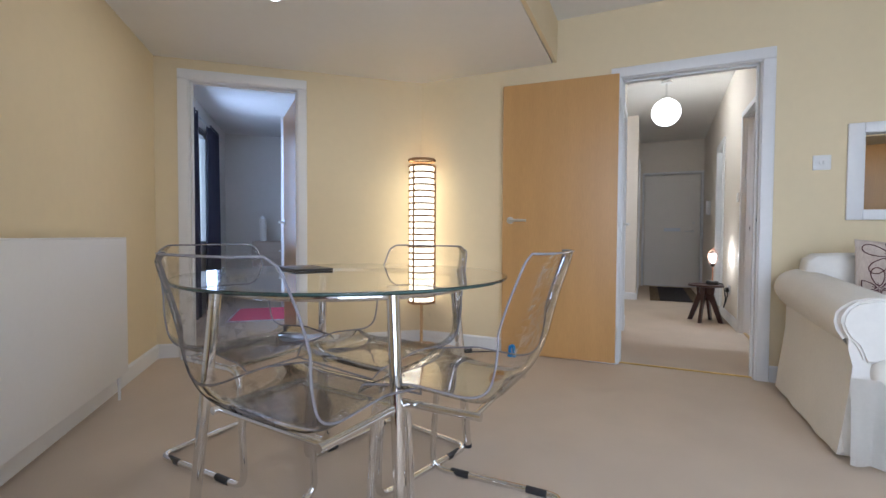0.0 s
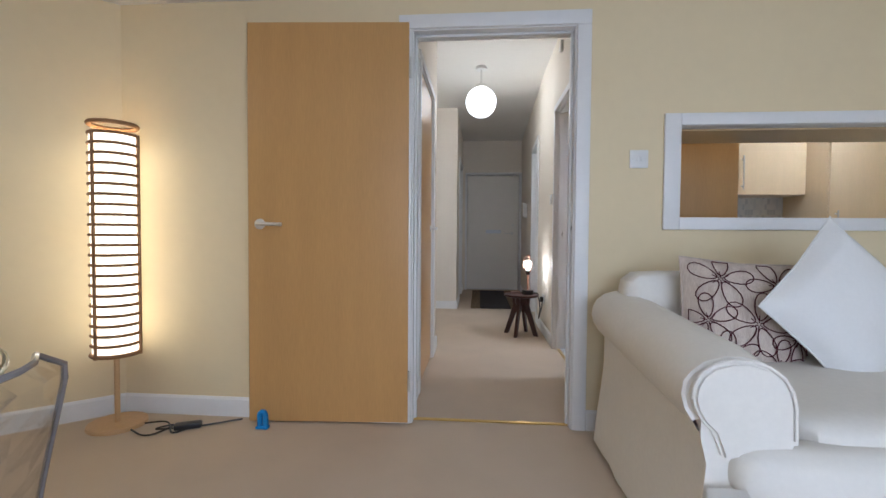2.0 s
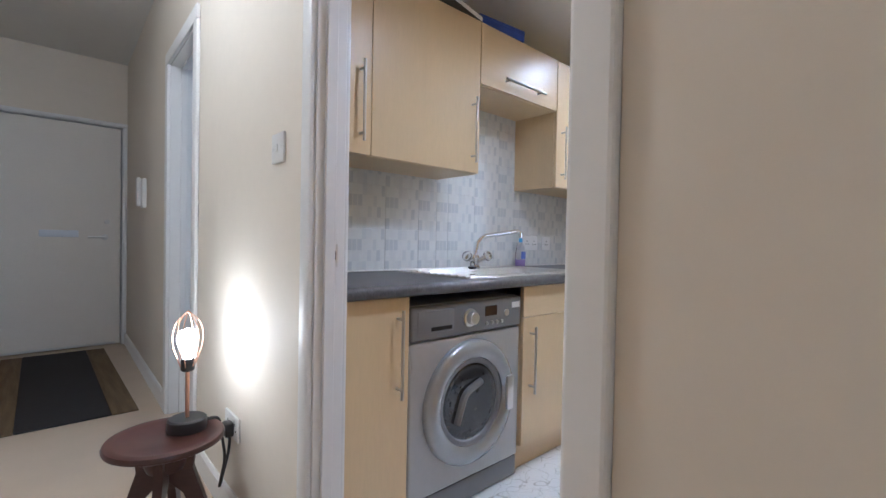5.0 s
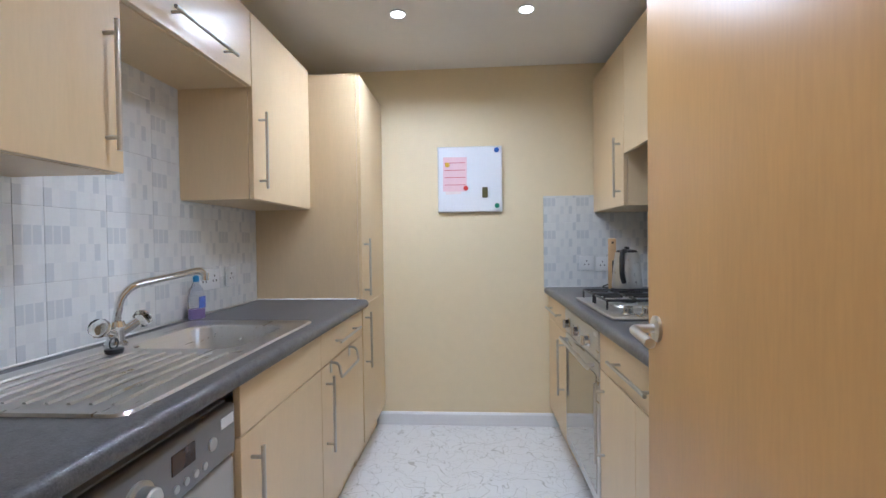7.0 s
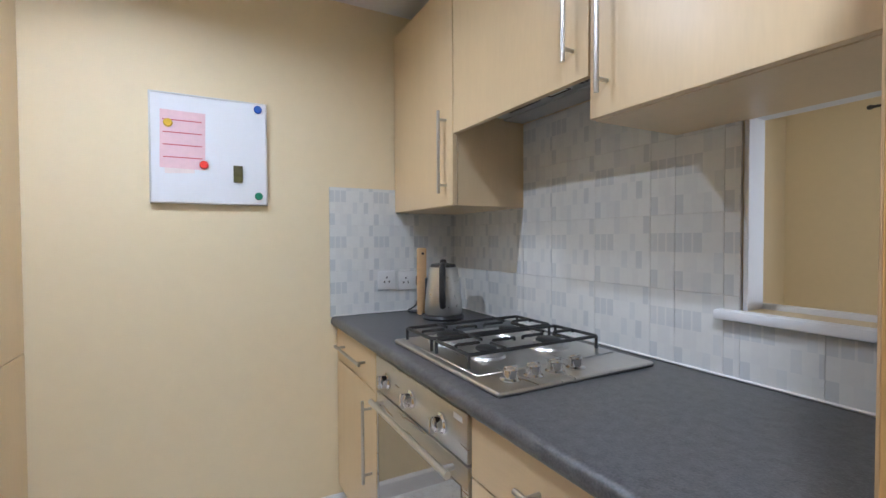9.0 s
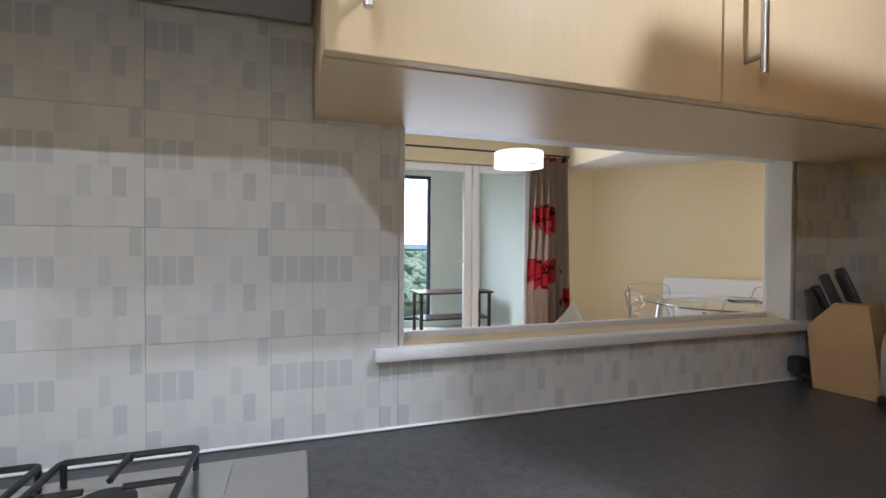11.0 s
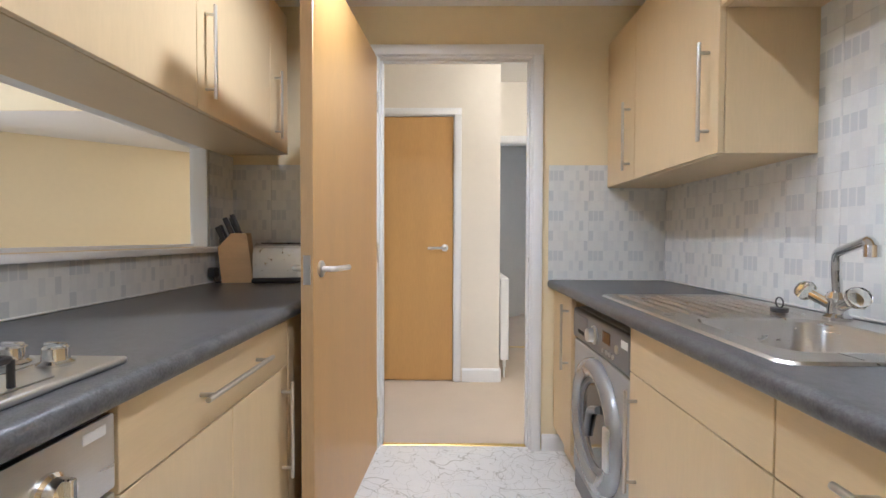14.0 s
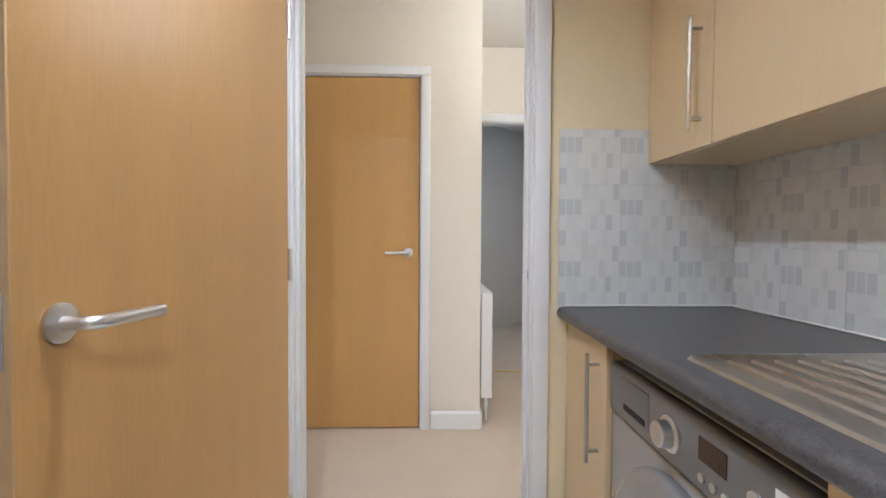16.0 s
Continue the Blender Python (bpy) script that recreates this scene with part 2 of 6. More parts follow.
def vinyl_mat():
    """White vinyl with thin grey curling lines."""
    m = mat("patterned_vinyl", (0.76, 0.75, 0.73), 0.32, vary=0.03, scale=6)
    n, l = m.node_tree.nodes, m.node_tree.links
    b = n["Principled BSDF"]
    tc = n.new("ShaderNodeTexCoord")
    parts = []
    for k, (ang, sc) in enumerate(((20, 10.5), (110, 9.5), (65, 8.0))):
        mp = n.new("ShaderNodeMapping")
        mp.inputs["Rotation"].default_value = (0, 0, radians(ang))
        mp.inputs["Location"].default_value = (k * 3.1, k * 1.7, 0)
        l.new(tc.outputs["Object"], mp.inputs[0])
        nz = n.new("ShaderNodeTexNoise")
        nz.inputs["Scale"].default_value, nz.inputs["Detail"].default_value = sc, 0.6
        nz.inputs["Distortion"].default_value = 0.6
        l.new(mp.outputs[0], nz.inputs[0])
        off = n.new("ShaderNodeMath")
        off.operation, off.inputs[1].default_value = "SUBTRACT", 0.47 + 0.03 * k
        l.new(nz.outputs["Fac"], off.inputs[0])
        ab = n.new("ShaderNodeMath")
        ab.operation = "ABSOLUTE"
        l.new(off.outputs[0], ab.inputs[0])
        th = n.new("ShaderNodeMapRange")
        th.inputs["From Min"].default_value, th.inputs["From Max"].default_value = 0.002, 0.007
        th.inputs["To Min"].default_value, th.inputs["To Max"].default_value = 1.0, 0.0
        l.new(ab.outputs[0], th.inputs[0])
        parts.append(th)
    mx = parts[0].outputs[0]
    for p in parts[1:]:
        mm = n.new("ShaderNodeMath")
        mm.operation = "MAXIMUM"
        l.new(mx, mm.inputs[0])
        l.new(p.outputs[0], mm.inputs[1])
        mx = mm.outputs[0]
    mix = n.new("ShaderNodeMixRGB")
    l.new(mx, mix.inputs[0])
    old = b.inputs["Base Color"].links[0].from_socket
    l.new(old, mix.inputs[1])
    mix.inputs[2].default_value = (0.47, 0.45, 0.41, 1)
    l.new(mix.outputs[0], b.inputs["Base Color"])
    return m


TILE = tile_mat()
VINYL = vinyl_mat()


def floral_mat(name, ground, petal, line, scale, thresh=0.42):
    """Woven cloth with large outlined flower shapes."""
    m = mat(name, ground, 0.9, vary=0.05, scale=10, bump=0.3, bscale=500, spec=0.1)
    n, l = m.node_tree.nodes, m.node_tree.links
    b = n["Principled BSDF"]
    tc = n.new("ShaderNodeTexCoord")
    nz = n.new("ShaderNodeTexNoise")
    nz.inputs["Scale"].default_value = scale * 0.8
    l.new(tc.outputs["Object"], nz.inputs[0])
    mixv = n.new("ShaderNodeMixRGB")
    mixv.inputs[0].default_value = 0.22
    l.new(tc.outputs["Object"], mixv.inputs[1])
    l.new(nz.outputs["Color"], mixv.inputs[2])
    vo = n.new("ShaderNodeTexVoronoi")
    vo.feature = "DISTANCE_TO_EDGE"
    vo.inputs["Scale"].default_value = scale
    l.new(mixv.outputs[0], vo.inputs[0])
    edge = n.new("ShaderNodeMapRange")
    edge.inputs["From Min"].default_value, edge.inputs["From Max"].default_value = 0.035, 0.06
    edge.inputs["To Min"].default_value, edge.inputs["To Max"].default_value = 1, 0
    l.new(vo.outputs[0], edge.inputs[0])
    v2 = n.new("ShaderNodeTexVoronoi")
    v2.inputs["Scale"].default_value = scale * 0.42
    l.new(mixv.outputs[0], v2.inputs[0])
    inside = n.new("ShaderNodeMapRange")
    inside.inputs["From Min"].default_value, inside.inputs["From Max"].default_value = thresh, thresh + 0.03
    inside.inputs["To Min"].default_value, inside.inputs["To Max"].default_value = 1, 0
    l.new(v2.outputs["Distance"], inside.inputs[0])
    m1 = n.new("ShaderNodeMixRGB")
    old = b.inputs["Base Color"].links[0].from_socket
    l.new(inside.outputs[0], m1.inputs[0])
    l.new(old, m1.inputs[1])
    m1.inputs[2].default_value = (*petal, 1)
    m2 = n.new("ShaderNodeMixRGB")
    both = n.new("ShaderNodeMath")
    both.operation = "MULTIPLY"
    l.new(edge.outputs[0], both.inputs[0])
    l.new(inside.outputs[0], both.inputs[1])
    l.new(both.outputs[0], m2.inputs[0])
    l.new(m1.outputs[0], m2.inputs[1])
    m2.inputs[2].default_value = (*line, 1)
    l.new(m2.outputs[0], b.inputs["Base Color"])
    return m


CURTF = floral_mat("red_floral_curtain", (0.36, 0.27, 0.21), (0.40, 0.03, 0.04), (0.02, 0.015, 0.015), 6.0, 0.36)
CUSHF = mat("striped_beige_cloth", (0.66, 0.58, 0.50), 0.9, vary=0.06, scale=5, fine=60, stretch=(7, 7, 0.6), dark=(0.46, 0.37, 0.31), bump=0.3, bscale=500, spec=0.1)
MAROON = mat("maroon_thread", (0.075, 0.012, 0.02), 0.85, vary=0.1)


# ---- mesh helpers ----
def add_box(bm, lo, hi, bev=0.0, seg=1, m=None):
    """A box between two corners, with eased edges."""
    c = [(a + b) / 2 for a, b in zip(lo, hi)]
    s = [max(1e-4, b - a) for a, b in zip(lo, hi)]
    made = bmesh.ops.create_cube(bm, size=1.0, matrix=Matrix.Translation(c) @ Matrix.Diagonal((*s, 1)))["verts"]
    if bev:
        edges = list({e for v in made for e in v.link_edges})
        res = bmesh.ops.bevel(bm, geom=edges, offset=min(bev, min(s) * 0.45), segments=seg, affect="EDGES", profile=0.5)
        made = list({v for f in res["faces"] for v in f.verts} | {v for v in made if v.is_valid})
    if m is not None:
        bmesh.ops.transform(bm, matrix=m, verts=made)
    return made


def box_bm(lo, hi, bev=0.0, seg=1, m=None):
    bm = bmesh.new()
    add_box(bm, lo, hi, bev, seg, m)
    return bm


def add_cyl(bm, p, q, r, r2=None, seg=16):
    p, q = Vector(p), Vector(q)
    d = q - p
    m = Matrix.Translation((p + q) / 2) @ d.to_track_quat("Z", "Y").to_matrix().to_4x4()
    return bmesh.ops.create_cone(bm, cap_ends=True, segments=seg, radius1=r, radius2=r if r2 is None else r2, depth=d.length, matrix=m)["verts"]


def cyl_bm(p, q, r, r2=None, seg=16):
    bm = bmesh.new()
    add_cyl(bm, p, q, r, r2, seg)
    return bm


def add_lathe(bm, profile, seg=28, m=None):
    """A turned body from (radius, height) pairs."""
    rings = []
    for r, z in profile:
        rings.append([bm.verts.new((r * math.cos(2 * math.pi * k / seg), r * math.sin(2 * math.pi * k / seg), z)) for k in range(seg)])
    for a, b in zip(rings, rings[1:]):
        for k in range(seg):
            bm.faces.new((a[k], a[(k + 1) % seg], b[(k + 1) % seg], b[k]))
    bm.faces.new(list(reversed(rings[0])))
    bm.faces.new(rings[-1])
    verts = [v for ring in rings for v in ring]
    if m is not None:
        bmesh.ops.transform(bm, matrix=m, verts=verts)
    return verts


def lathe_bm(profile, seg=28, m=None):
    bm = bmesh.new()
    add_lathe(bm, profile, seg, m)
    return bm


def smooth_path(points, radius, steps=5, closed=False):
    """Rounds the corners of a path."""
    pts = [Vector(p) for p in points]
    out = []
    n = len(pts)
    for i, p in enumerate(pts):
        if not closed and i in (0, n - 1):
            out.append(p)
            continue
        a, b = pts[i - 1], pts[(i + 1) % n]
        r = min(radius, (a - p).length * 0.48, (b - p).length * 0.48)
        s, e = p + (a - p).normalized() * r, p + (b - p).normalized() * r
        for k in range(steps + 1):
            t = k / steps
            out.append(s * (1 - t) ** 2 + p * 2 * t * (1 - t) + e * t * t)
    return out


def add_tube(bm, pts, r, seg=10, closed=False, flat=1.0):
    """A round tube swept along a path."""
    pts = [Vector(p) for p in pts]
    n = len(pts)
    rings = []
    up = None
    for i in range(n):
        a = pts[i - 1] if (i or closed) else pts[0]
        b = pts[(i + 1) % n] if (i < n - 1 or closed) else pts[-1]
        d = (b - a).normalized()
        if up is None:
            up = Vector((0, 0, 1)) if abs(d.z) < 0.9 else Vector((1, 0, 0))
        side = d.cross(up).normalized()
        up = side.cross(d).normalized()
        rings.append([bm.verts.new(pts[i] + side * r * math.cos(2 * math.pi * k / seg) + up * r * flat * math.sin(2 * math.pi * k / seg)) for k in range(seg)])
    pairs = list(zip(rings, rings[1:])) + ([(rings[-1], rings[0])] if closed else [])
    for a, b in pairs:
        for k in range(seg):
            bm.faces.new((a[k], a[(k + 1) % seg], b[(k + 1) % seg], b[k]))
    if not closed:
        bm.faces.new(list(reversed(rings[0])))
        bm.faces.new(rings[-1])


def tube_bm(points, r, corner=0.0, seg=10, closed=False, steps=5):
    bm = bmesh.new()
    add_tube(bm, smooth_path(points, corner, steps, closed) if corner else points, r, seg, closed)
    return bm


def add_prism(bm, outline, lo, hi, axis="y"):
    """An outline in the plane across an axis, drawn out along that axis."""
    def put(u, v, w):
        return {"y": (u, w, v), "x": (w, u, v), "z": (u, v, w)}[axis]
    a = [bm.verts.new(put(u, v, lo)) for u, v in outline]
    b = [bm.verts.new(put(u, v, hi)) for u, v in outline]
    n = len(outline)
    fs = [bm.faces.new(a), bm.faces.new(list(reversed(b)))]
    for k in range(n):
        fs.append(bm.faces.new((a[k], b[k], b[(k + 1) % n], a[(k + 1) % n])))
    bmesh.ops.recalc_face_normals(bm, faces=fs)
    return a + b


def done(name, bm, material, smooth=False):
    bmesh.ops.recalc_face_normals(bm, faces=bm.faces)
    me = bpy.data.meshes.new(name)
    bm.to_mesh(me)
    bm.free()
    for one in material if isinstance(material, (list, tuple)) else (material,):
        me.materials.append(one)
    if smooth:
        me.polygons.foreach_set("use_smooth", [True] * len(me.polygons))
        try:
            me.set_sharp_from_angle(angle=radians(38))
        except AttributeError:
            pass
    return me


def part(name, bm, material, parent, label="", smooth=True):
    ob = new(name, done(name, bm, material, smooth))
    ob.parent = parent
    if label:
        tagged(ob, label)
    return ob


def thing(name, label, category, group="", m=None, kind=""):
    ob = new(name)
    ob.empty_display_size = 0.1
    if m is not None:
        ob.matrix_world = m
    return tagged(ob, label, category, group, kind)


def solid(name, bm, material, label, category, group="", kind="", smooth=True, m=None):
    ob = new(name, done(name, bm, material, smooth))
    if m is not None:
        ob.matrix_world = m
    return tagged(ob, label, category, group, kind)


def structure(name, bm, material, label="", smooth=False, m=None):
    return solid(name, bm, material, label or name.replace("_", " "), "structure", kind="structure", smooth=smooth, m=m)


def wall(name, p0, p1, thick, top, openings, front, back, label, z0=0.0):
    """A wall from p0 to p1 whose thickness lies to the left of that way; openings are (s0, s1, z0, z1)."""
    p0, p1 = Vector((*p0, 0)), Vector((*p1, 0))
    length = (p1 - p0).length
    m = Matrix.Translation(p0) @ Matrix.Rotation(math.atan2(p1.y - p0.y, p1.x - p0.x), 4, "Z")
    bm = bmesh.new()
    ss = sorted({0.0, length, *(v for o in openings for v in o[:2])})
    for a, b in zip(ss, ss[1:]):
        mid = (a + b) / 2
        holes = sorted((o[2], o[3]) for o in openings if o[0] < mid < o[1])
        z = z0
        for lo, hi in holes + [(top, top)]:
            if lo - z > 1e-4:
                add_box(bm, (a, 0, z), (b, thick, lo))
            z = max(z, hi)
    bmesh.ops.remove_doubles(bm, verts=bm.verts, dist=1e-5)
    bm.normal_update()
    seen = {}
    for f in bm.faces:
        seen.setdefault(tuple(round(c, 4) for c in f.calc_center_median()), []).append(f)
    twins = [f for fs in seen.values() if len(fs) > 1 for f in fs]
    if twins:
        bmesh.ops.delete(bm, geom=twins, context="FACES")
    for f in bm.faces:
        f.material_index = 1 if f.calc_center_median().y > thick - 1e-3 else 0
    return structure(name, bm, (front, back), label, m=m)


# ---- structure ----
A = Vector((0.755, 0.656, 0))            # way of the bedroom-door wall
NW = Vector((-1.79, 0, 0))
C1 = NW - A * 1.93
B = Vector((0.656, -0.755, 0))           # way of the radiator wall
CB = C1 + B * 2.98
SOUTH, EAST = -3.72, 3.75

structure("floor", box_bm((-7, -3.72, -0.1), (4.2, 6.0, 0.0)), CARPET, "plain beige fitted carpet with short pile")
structure("floor_kitchen", box_bm((0.745, 0.0625, 0.0005), (3.47, 2.238, 0.004)), VINYL, "white vinyl flooring with curling grey lines")

wall("wall_living_north", NW[:2], (0.69, 0), 0.125, 2.75, [(1.51, 2.36, 0, 2.0)], CREAM, CREAM, "cream painted wall with a doorway")
wall("wall_hatch", (0.69, 0), (EAST, 0), 0.062, 2.75, [(0.325, 1.438, 1.03, 1.484)], CREAM, CREAM, "cream painted wall with a serving hatch")
wall("wall_bedroom_door", C1[:2], NW[:2], 0.12, 2.6, [(0.19, 0.985, 0, 2.02)], CREAM, ROOMW, "cream painted wall with a bedroom doorway")
wall("wall_radiator", (C1 + B * 3.3)[:2], C1[:2], 0.12, 2.6, [], CREAM, ROOMW, "cream painted wall behind a radiator")
wall("wall_south", (EAST, SOUTH), (CB.x - 0.1, SOUTH), 0.14, 2.6, [(1.0, 4.05, 0, 2.12)], CREAM, CREAM, "cream painted wall with a wide french door opening")
wall("wall_living_east", (EAST, 0.062), (EAST, SOUTH), 0.12, 2.6, [], CREAM, CREAM, "plain cream painted wall")
wall("wall_hall_west", (-0.285, 0.125), (-0.285, 1.533), 0.10, 2.7, [(0.31, 1.075, 0, 2.0)], HALL, ROOMW, "ivory painted hall wall with a cupboard door")
wall("wall_hall_return", (-0.385, 1.533), (-1.30, 1.533), 0.10, 2.7, [], HALL, ROOMW, "ivory painted return wall")
wall("wall_hall_recess", (-1.30, 1.433), (-1.30, 3.62), 0.10, 2.7, [(0.19, 0.97, 0, 2.03)], HALL, ROOMW, "ivory painted wall with a bedroom doorway")
wall("wall_hall_step", (-1.30, 3.52), (-0.31, 3.52), 0.10, 2.7, [], HALL, HALL, "ivory painted wall facing along the hall")
wall("wall_hall_west_far", (-0.21, 3.52), (-0.21, 5.55), 0.10, 2.7, [(0.66, 1.45, 0, 2.03)], HALL, ROOMW, "ivory painted wall with a wooden door")
wall("wall_hall_end", (-0.31, 5.55), (0.95, 5.55), 0.12, 2.7, [(0.165, 1.10, 0, 2.03)], HALL, HALL, "ivory painted end wall round the front door")
wall("wall_hall_east_far", (0.80, 5.55), (0.71, 2.4), 0.12, 2.7, [(2.12, 2.80, 0, 2.0)], HALL, ROOMW, "ivory painted hall wall with a bathroom doorway")
wall("wall_hall_east", (0.71, 2.4), (0.71, 0.0625), 0.080, 2.7, [(0.808, 1.625, 0, 2.005)], HALL, CREAM, "ivory painted hall wall with the kitchen doorway")
wall("wall_kitchen_north", (0.790, 2.238), (3.59, 2.238), 0.12, 2.6, [], CREAM, ROOMW, "cream painted kitchen wall")
wall("wall_kitchen_east", (3.47, 2.238), (3.47, 0.0625), 0.12, 2.6, [], CREAM, CREAM, "plain cream painted kitchen end wall")


def ceiling(name, outline, z, label):
    bm = bmesh.new()
    add_prism(bm, outline, z, z + 0.1, "z")
    structure(name, bm, CEIL, label)


ceiling("ceiling_living", [(-0.70, 0.0), (EAST, 0.0), (EAST, SOUTH), (-0.70, SOUTH)], 2.43, "white painted living room ceiling")
ceiling("ceiling_dining", [NW[:2], (-0.73, 0), (-0.70, SOUTH - 0.0), (CB.x - 0.1, SOUTH), C1[:2]], 2.132, "lower white painted ceiling over the dining corner")
structure("ceiling_drop", box_bm((-0.72, SOUTH, 2.134), (-0.695, -0.001, 2.44)), CREAM, "painted side of the lowered ceiling")
ceiling("ceiling_hall", [(-1.45, 0.125), (0.709, 0.125), (0.95, 5.6), (-1.45, 5.6)], 2.575, "white painted hall ceiling")
ceiling("ceiling_kitchen", [(0.790, 0.0625), (3.52, 0.0625), (3.52, 2.238), (0.790, 2.238)], 2.222, "white painted kitchen ceiling")

# room beyond the bedroom door, in its own turned frame: s along the door wall, d away from it
ROT = Matrix.Translation(C1) @ Matrix.Rotation(math.atan2(A.y, A.x), 4, "Z")
structure("wall_bedroom_back", box_bm((-0.6, 3.3, 0), (3.2, 3.4, 2.4)), ROOMW, "plain pale bedroom wall", m=ROT)
structure("wall_bedroom_side", box_bm((2.2, 0.12, 0), (2.3, 3.3, 2.4)), ROOMW, "plain pale bedroom wall", m=ROT)
bm = bmesh.new()
for lo, hi in (((-0.2, 0.12, 0), (-0.1, 0.95, 2.4)), ((-0.2, 2.25, 0), (-0.1, 3.3, 2.4)), ((-0.2, 0.95, 0), (-0.1, 2.25, 0.75)), ((-0.2, 0.95, 2.05), (-0.1, 2.25, 2.4))):
    add_box(bm, lo, hi)
structure("wall_bedroom_window", bm, ROOMW, "pale bedroom wall with a window opening", m=ROT)
structure("ceiling_bedroom", box_bm((-0.6, 0.12, 2.3), (2.3, 3.4, 2.4)), CEIL, "white bedroom ceiling", m=ROT)
structure("backdrop_bedroom", box_bm((-1.1, 0.2, 0.2), (-1.08, 3.4, 2.6)), glow("sky_white", (0.75, 0.86, 1.0), 1.6), "pale sky outside the bedroom window", m=ROT)

# room behind the hall recess
for nm, lo, hi in (("wall_back_room_far", (-4.2, 0.9, 0), (-4.1, 4.2, 2.5)), ("wall_back_room_south", (-4.1, 0.8, 0), (-1.40, 0.9, 2.5)), ("wall_back_room_north", (-4.1, 2.75, 0), (-1.40, 2.85, 2.5))):
    structure(nm, box_bm(lo, hi), ROOMW, "plain pale bedroom wall")
structure("ceiling_back_room", box_bm((-4.2, 0.8, 2.4), (-1.40, 4.2, 2.5)), CEIL, "white bedroom ceiling")
# bathroom off the hall
structure("wall_bathroom_far", box_bm((2.5, 2.36, 0), (2.6, 4.6, 2.5)), ROOMW, "plain pale bathroom wall")
structure("wall_bathroom_north", box_bm((0.9, 4.5, 0), (2.5, 4.6, 2.5)), ROOMW, "plain pale bathroom wall")
structure("ceiling_bathroom", box_bm((0.86, 2.36, 2.42), (2.6, 4.6, 2.5)), CEIL, "white bathroom ceiling")
structure("wall_cupboard_back", box_bm((-0.9, 0.125, 0), (-0.88, 1.43, 2.5)), ROOMW, "plain back of the hall cupboard")
structure("wall_front_landing", box_bm((-0.4, 5.75, 0), (1.1, 5.8, 2.5)), HALL, "plain landing wall")


# ---- skirting ----
def skirting(name, p0, p1, gaps=(), h=0.10, t=0.014):
    """A skirting board on the right-hand side of the way from p0 to p1."""
    p0, p1 = Vector((*p0, 0)), Vector((*p1, 0))
    length = (p1 - p0).length
    m = Matrix.Translation(p0) @ Matrix.Rotation(math.atan2(p1.y - p0.y, p1.x - p0.x), 4, "Z")
    bm = bmesh.new()
    stops = [0.0] + [v for g in gaps for v in g] + [length]
    for a, b in zip(stops[::2], stops[1::2]):
        add_prism(bm, [(-t, 0.0), (0.0, 0.0), (0.0, h), (-t * 0.4, h), (-t, h - 0.012)], a, b, "x")
    structure(name, bm, GLOSSW, "white gloss painted skirting board", m=m)


skirting("baseboard_living_north", NW[:2], (EAST, 0), [(1.465, 2.395)])
skirting("baseboard_bedroom_door", C1[:2], NW[:2], [(0.145, 1.03)])
skirting("baseboard_radiator", CB[:2], C1[:2])
skirting("baseboard_hall_west", (-0.285, 0.125), (-0.285, 1.533), [(0.24, 1.13)])
skirting("baseboard_hall_return", (-0.285, 1.533), (-1.30, 1.533))
skirting("baseboard_hall_recess", (-1.30, 1.533), (-1.30, 3.52), [(0.03, 0.93)])
skirting("baseboard_hall_step", (-1.30, 3.52), (-0.21, 3.52))
skirting("baseboard_hall_west_far", (-0.21, 3.52), (-0.21, 5.55), [(0.60, 1.51)])
skirting("baseboard_hall_east_far", (0.80, 5.55), (0.71, 2.4), [(2.05, 2.87)])
skirting("baseboard_hall_east", (0.71, 2.4), (0.71, 0.70), [(0.77, 1.70)])
skirting("baseboard_kitchen_east", (3.47, 1.74), (3.47, 0.60), h=0.085)
skirting("baseboard_kitchen_west", (0.790, 1.625), (0.790, 1.74), h=0.085)


# ---- door frames ----
def door_frame(name, m, width, top, thick, faces=(0, 1), lining=0.03, arch=0.068, stop_at=None):
    """A painted lining with architraves, in a frame whose x runs along the wall and whose y goes through it."""
    bm = bmesh.new()
    for lo, hi in (((-lining, -0.002, 0), (0, thick + 0.002, top)), ((width, -0.002, 0), (width + lining, thick + 0.002, top)), ((-lining, -0.002, top), (width + lining, thick + 0.002, top + lining))):
        add_box(bm, lo, hi, 0.002)
    if stop_at is not None:
        y = stop_at
        for lo, hi in (((0.0, y, 0), (0.012, y + 0.03, top)), ((width - 0.012, y, 0), (width, y + 0.03, top)), ((0.0, y, top - 0.012), (width, y + 0.03, top))):
            add_box(bm, lo, hi, 0.002)
    for side in faces:
        y0, y1 = ((-0.018, -0.0005) if side == 0 else (thick + 0.0005, thick + 0.018))
        ov = 0.006
        for lo, hi in (((-arch - ov, y0, 0), (-ov, y1, top + ov)), ((width + ov, y0, 0), (width + ov + arch, y1, top + ov)), ((-arch - ov, y0, top + ov), (width + ov + arch, y1, top + ov + arch))):
            add_box(bm, lo, hi, 0.006, 2)
    return structure(name, bm, GLOSSW, "white gloss painted door frame with architrave", m=m, smooth=True)


# the hall wall thickens towards the living room, and its architrave with it
bm = bmesh.new()
add_prism(bm, [(0.7105, 0.127), (0.7105, 0.752), (0.676, 0.752), (0.668, 0.127)], 0.0, 2.574, "z")
structure("wall_hall_east_lining", bm, HALL, "ivory painted hall wall beside the kitchen doorway")
structure("trim_kitchen_architrave", box_bm((0.660, 0.753, 0), (0.693, 0.812, 2.03), 0.006, 2), GLOSSW, "white gloss architrave beside the kitchen doorway")


